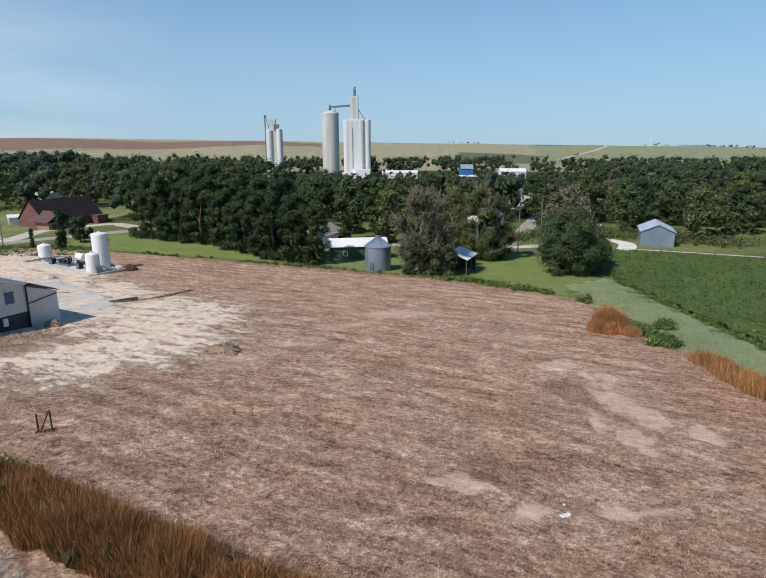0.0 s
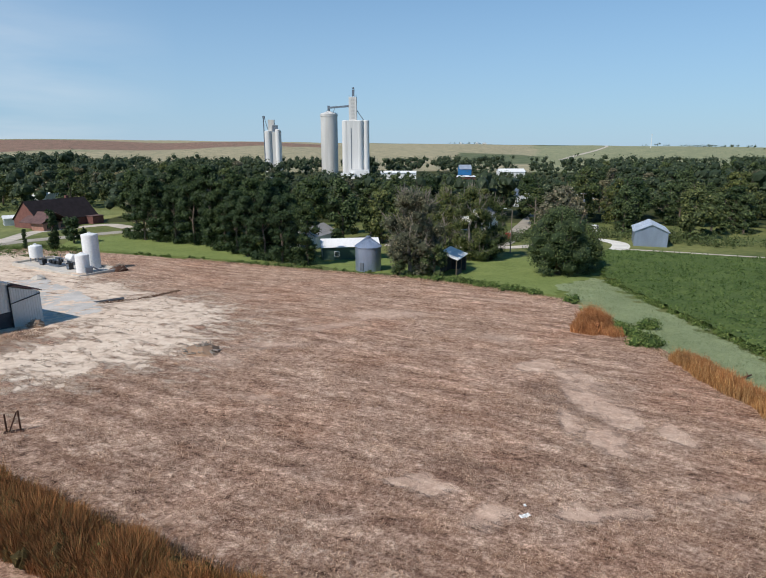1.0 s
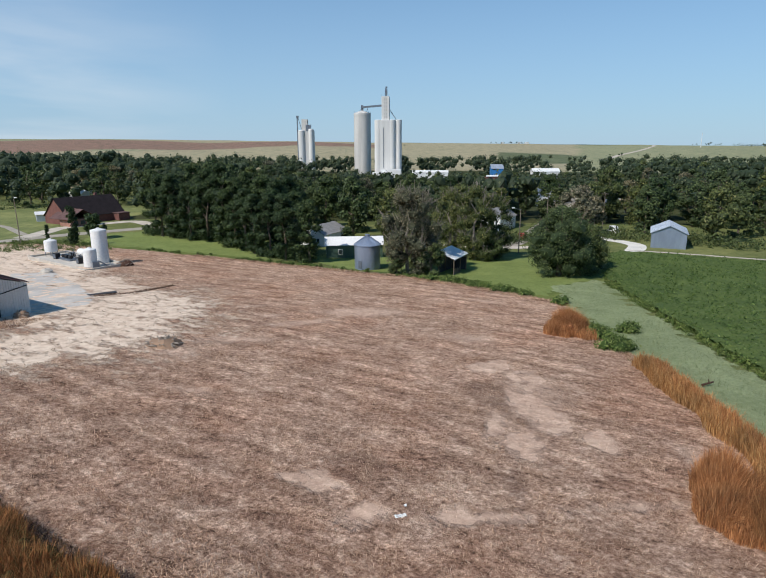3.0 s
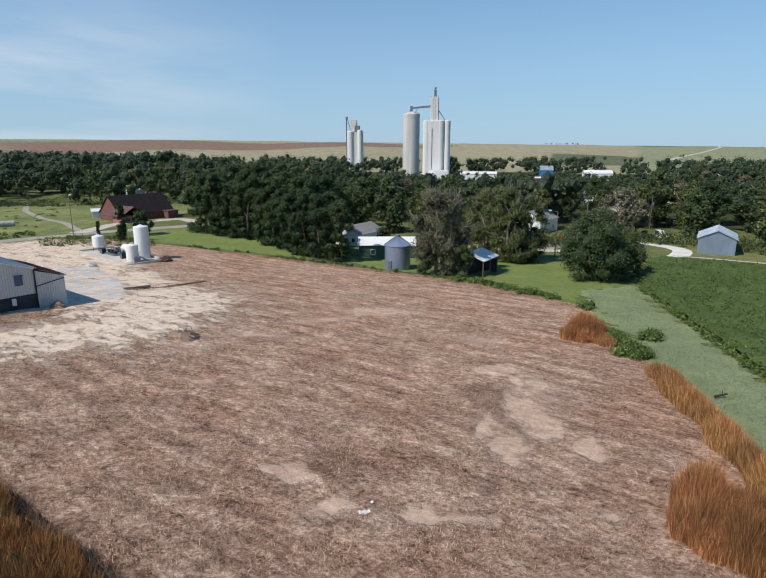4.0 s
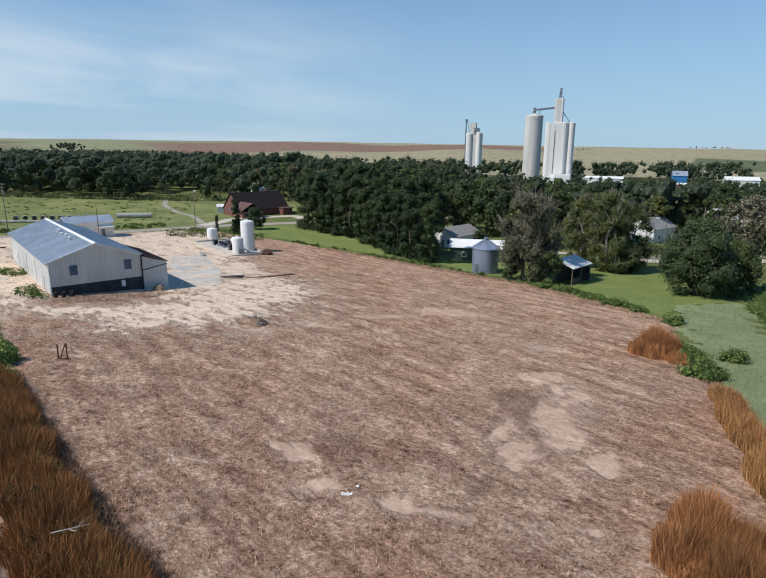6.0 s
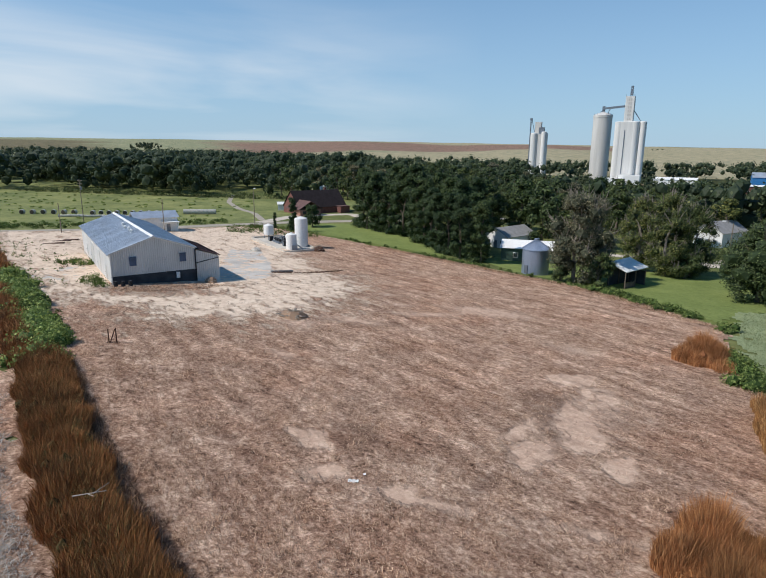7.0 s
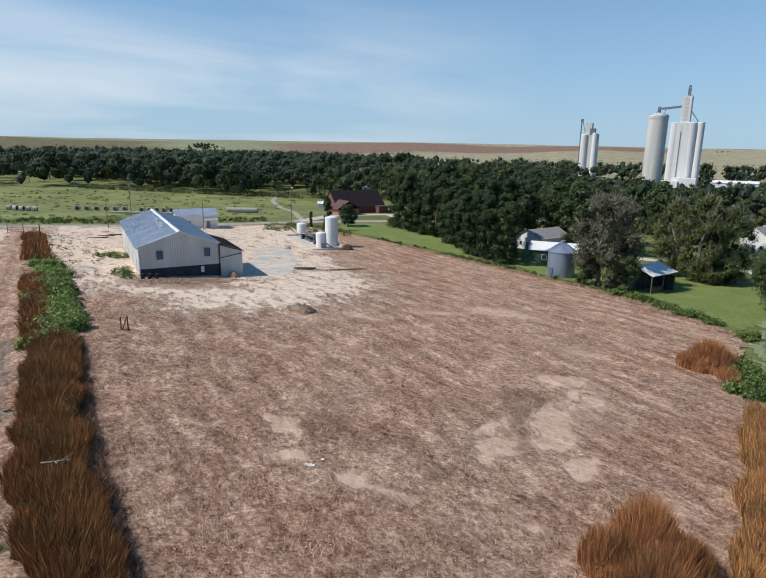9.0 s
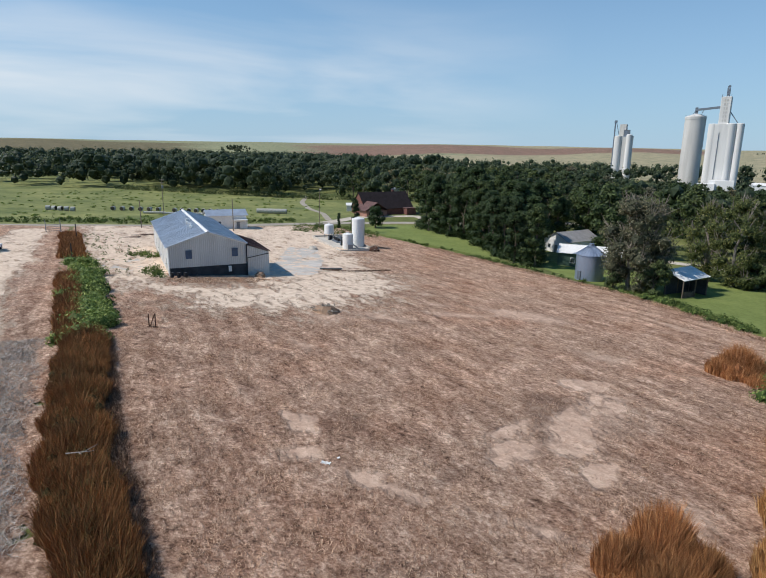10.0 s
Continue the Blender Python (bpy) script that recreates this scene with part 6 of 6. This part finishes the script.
hz = thing("horizontal_tank", "small white horizontal tank on saddles", "tank", -64.0, 113.0, PADZ - 0.15, -31)
bm = bmesh.new(); lathe(bm, [(0.3, -1.3), (0.75, -1.15), (0.8, -1.0), (0.8, 1.0), (0.75, 1.15), (0.3, 1.3)], 20)
bmesh.ops.rotate(bm, verts=bm.verts[:], cent=(0, 0, 0), matrix=Matrix.Rotation(radians(90), 3, "Y")); bmesh.ops.translate(bm, verts=bm.verts[:], vec=(0, 0, 1.5))
part("shell", bm, M_WHITE, hz)
for x in (-0.7, 0.7):
    bm = bmesh.new(); box(bm, 0.2, 1.3, 0.9, x, 0, 0); part("saddle", bm, M_STEEL, hz)
stair = thing("steel_stair", "short pale green steel stair beside the tall tank", "stair", -54.6, 106.2, ground(-54.6, 106.2), 40)
for y in (-0.5, 0.5):
    bm = bmesh.new(); beam(bm, (-1.4, y, 1.5), (0.6, y, 0), 0.08, 0.22); part("stringer", bm, M_STEEL, stair)
    bm = bmesh.new(); beam(bm, (-1.4, y, 2.5), (0.6, y, 1.0), 0.06); part("handrail", bm, M_WHITE, stair)
    for x, z in ((-1.4, 1.5), (-0.4, 0.75), (0.6, 0.0)):
        bm = bmesh.new(); beam(bm, (x, y, z), (x, y, z + 1.0), 0.06); part("baluster", bm, M_WHITE, stair)
for k in range(6):
    bm = bmesh.new(); box(bm, 0.26, 1.0, 0.05, -1.3 + k * 0.36, 0, 1.35 - k * 0.26); part("tread", bm, M_STEEL, stair)
bm = bmesh.new(); box(bm, 1.2, 1.1, 1.5, -2.0, 0, 0); part("landing", bm, M_STEEL, stair)


def heap(name, label, category, x, y, r, h, material, seed, n=26, long=0.9):
    """A loose pile of short bars and lumps on a low mound."""
    rs = random.Random(seed)
    t = thing(name, label, category, x, y)
    bm = bmesh.new()
    bmesh.ops.create_icosphere(bm, subdivisions=2, radius=1, matrix=Matrix.Translation((0, 0, 0.05)) @ Matrix.Diagonal((r, r * 0.8, h, 1)))
    for v in bm.verts:
        v.co += Vector((rs.gauss(0, 0.06 * r), rs.gauss(0, 0.06 * r), rs.gauss(0, 0.12 * h)))
    part("mound", bm, material, t)
    bm = bmesh.new()
    for _ in range(n):
        a = rs.uniform(0, 6.28); k = r * rs.uniform(0, 0.9)
        p = Vector((k * math.cos(a), k * 0.8 * math.sin(a), h * (1.05 - 0.6 * k / r)))
        d = Vector((rs.gauss(0, 1), rs.gauss(0, 1), rs.gauss(0, 0.4))).normalized() * long * rs.uniform(0.4, 1)
        beam(bm, p - d / 2, p + d / 2, 0.07)
    part("sticks", bm, M_DEAD, t)
    return t


heap("scrap_heap", "rusty brown scrap heap at the end of the pad", "scrap heap", -52.2, 108.5, 2.0, 1.2, M_RUST, 1, 30, 1.8)
heap("brush_pile", "brown brush pile on the stubble", "brush pile", -16.5, 53.8, 1.9, 0.9, M_SCRAP, 2, 60, 1.4)
heap("brush_pile", "dead brush heaped against the lean-to corner", "brush pile", -40.2, 63.4, 1.0, 0.9, M_SCRAP, 3, 26, 1.2)
heap("rubble_pile", "pale broken concrete pile on the yard", "rubble", -61.5, 97.5, 1.4, 0.8, M_CONC, 4, 8, 0.8)
for x, y, rz, l in ((-39.5, 79.6, 40, 4.2), (-103.5, 78.5, 60, 4.0), (-100, 74.5, 62, 4.4), (-104.5, 81.5, 55, 3.2)):
    t = thing("timber_stack", "dark timber planks stacked on the bare yard", "timber", x, y, ground(x, y) + 0.1, rz)
    for k in range(3):
        bm = bmesh.new(); box(bm, l, 0.32, 0.14, 0.06 * k, -0.36 + 0.36 * k, 0.02, None, 0.01); part("plank", bm, M_DARK if x > -50 else M_RUST, t)
for k in range(7):
    u = 1.0 * k
    t = thing("barrel", "dark steel drum against the foundation wall", "drum", -47.3 + 0.467 * u * 1.0 + 0.5, 52.0 + 0.884 * u * 1.0 - 0.5, None)
    bm = bmesh.new(); lathe(bm, [(0.27, 0), (0.29, 0.03), (0.28, 0.3), (0.30, 0.32), (0.28, 0.34), (0.28, 0.6), (0.30, 0.62), (0.28, 0.64), (0.29, 0.88), (0.25, 0.9)], 14); part("drum", bm, M_BLACK, t)
    bm = bmesh.new(); lathe(bm, [(0.06, 0.88), (0.06, 0.94)], 8, 0.12); part("bung", bm, M_STEEL, t)
    if k > 2:
        for o in (*t.children_recursive, t):
            bpy.data.objects.remove(o)
# white rag in the stubble
rag = thing("plastic_sheet", "crumpled white plastic sheet on the stubble", "litter", 10.5, 24.9, ground(10.5, 24.9) + 0.1, 20)
bm = bmesh.new(); bmesh.ops.create_grid(bm, x_segments=10, y_segments=7, size=0.5)
for v in bm.verts:
    v.co = Vector((v.co.x * 0.62, v.co.y * 0.3, 0.05 + 0.16 * abs(noise.noise(v.co * 4 + Vector((3, 1, 0))))))
part("sheet", bm, M_WHITE, rag)
bm = bmesh.new(); bmesh.ops.create_grid(bm, x_segments=6, y_segments=5, size=0.08, matrix=Matrix.Translation((0.5, 0.8, 0.05)))
for v in bm.verts:
    v.co.z = 0.05 + 0.12 * abs(noise.noise(v.co * 5))
part("scrap", bm, M_WHITE, rag)
log = thing("log", "dark fallen branch on the grass lane", "log", 36.2, 48.8, None, 25)
bm = bmesh.new(); rod(bm, (-0.7, 0, 0.3), (0.7, 0.1, 0.35), 0.11, 0.07, 8); rod(bm, (0.1, 0, 0.3), (0.5, 0.45, 0.5), 0.05, 0.03, 6); part("stem", bm, M_RUST, log)
br = thing("dead_branch", "bleached dead branch caught in the dry weeds", "branch", 2.2, 14.6, ground(2.2, 14.6) + 1.5, 30)
for a, b, r in (((-0.8, 0, 0), (0.8, 0.1, 0.25), 0.035), ((0, 0, 0.1), (0.5, -0.5, 0.35), 0.022), ((0.2, 0, 0.15), (0.75, 0.55, 0.4), 0.022)):
    bm = bmesh.new(); rod(bm, a, b, r, r * 0.4, 6); part("twig", bm, M_ASH, br)


# ---- parked vehicles ----
def vehicle(name, label, category, x, y, rz, body, length=5.2, height=1.9):
    """A parked pickup or van seen from far: body, cab, glass and wheels."""
    c = thing(name, label, category, x, y, None, rz)
    w = 1.9
    bm = bmesh.new(); extrude(bm, [(-length / 2, 0.45), (length / 2, 0.45), (length / 2, 0.95), (length * 0.2, 1.05), (-length / 2, 1.05)], -w / 2, w / 2)
    bmesh.ops.bevel(bm, geom=bm.edges[:], offset=0.06, segments=2, affect="EDGES"); part("body", bm, body, c)
    bm = bmesh.new(); extrude(bm, [(-length * 0.30, 1.0), (length * 0.24, 1.0), (length * 0.12, height), (-length * 0.24, height)], -w * 0.44, w * 0.44)
    bmesh.ops.bevel(bm, geom=bm.edges[:], offset=0.06, segments=2, affect="EDGES"); part("cab", bm, body, c)
    for s in (-1, 1):
        bm = bmesh.new(); extrude(bm, [(-length * 0.22, 1.12), (length * 0.17, 1.12), (length * 0.09, height - 0.12), (-length * 0.19, height - 0.12)], s * w * 0.445, s * w * 0.452); part("side_window", bm, M_GLASS, c)
    bm = bmesh.new(); beam(bm, (length * 0.235, 0, 1.08), (length * 0.135, 0, height - 0.1), 0.03, w * 0.8); part("windscreen", bm, M_GLASS, c)
    for sx in (-0.31, 0.31):
        for s in (-1, 1):
            bm = bmesh.new(); rod(bm, (length * sx, s * (w / 2 - 0.2), 0.36), (length * sx, s * (w / 2 + 0.02), 0.36), 0.36, None, 18); t = part("wheel", bm, M_BLACK, c)
            bm = bmesh.new(); rod(bm, (length * sx, s * (w / 2 + 0.01), 0.36), (length * sx, s * (w / 2 + 0.04), 0.36), 0.2, None, 12); part("rim", bm, M_STEEL, t)
    for s in (-0.7, 0.7):
        bm = bmesh.new(); box(bm, 0.06, 0.3, 0.18, length / 2, s, 0.72); part("headlight", bm, M_WHITE, c)
    return c


vehicle("van", "white van parked on grass by trees", "van", 64.6, 177.0, -75, M_WHITE, 5.6, 2.5)
vehicle("pickup_truck", "red pickup truck parked on the town street", "car", 35.5, 163.5, 70, plain("red_paint", (0.30, 0.03, 0.025), 0.35, 0.2, 1, 0.15))
vehicle("trailer_truck", "white flatbed truck parked in the lane", "truck", -88.5, 41.5, 150, M_WHITE, 6.0, 2.2)
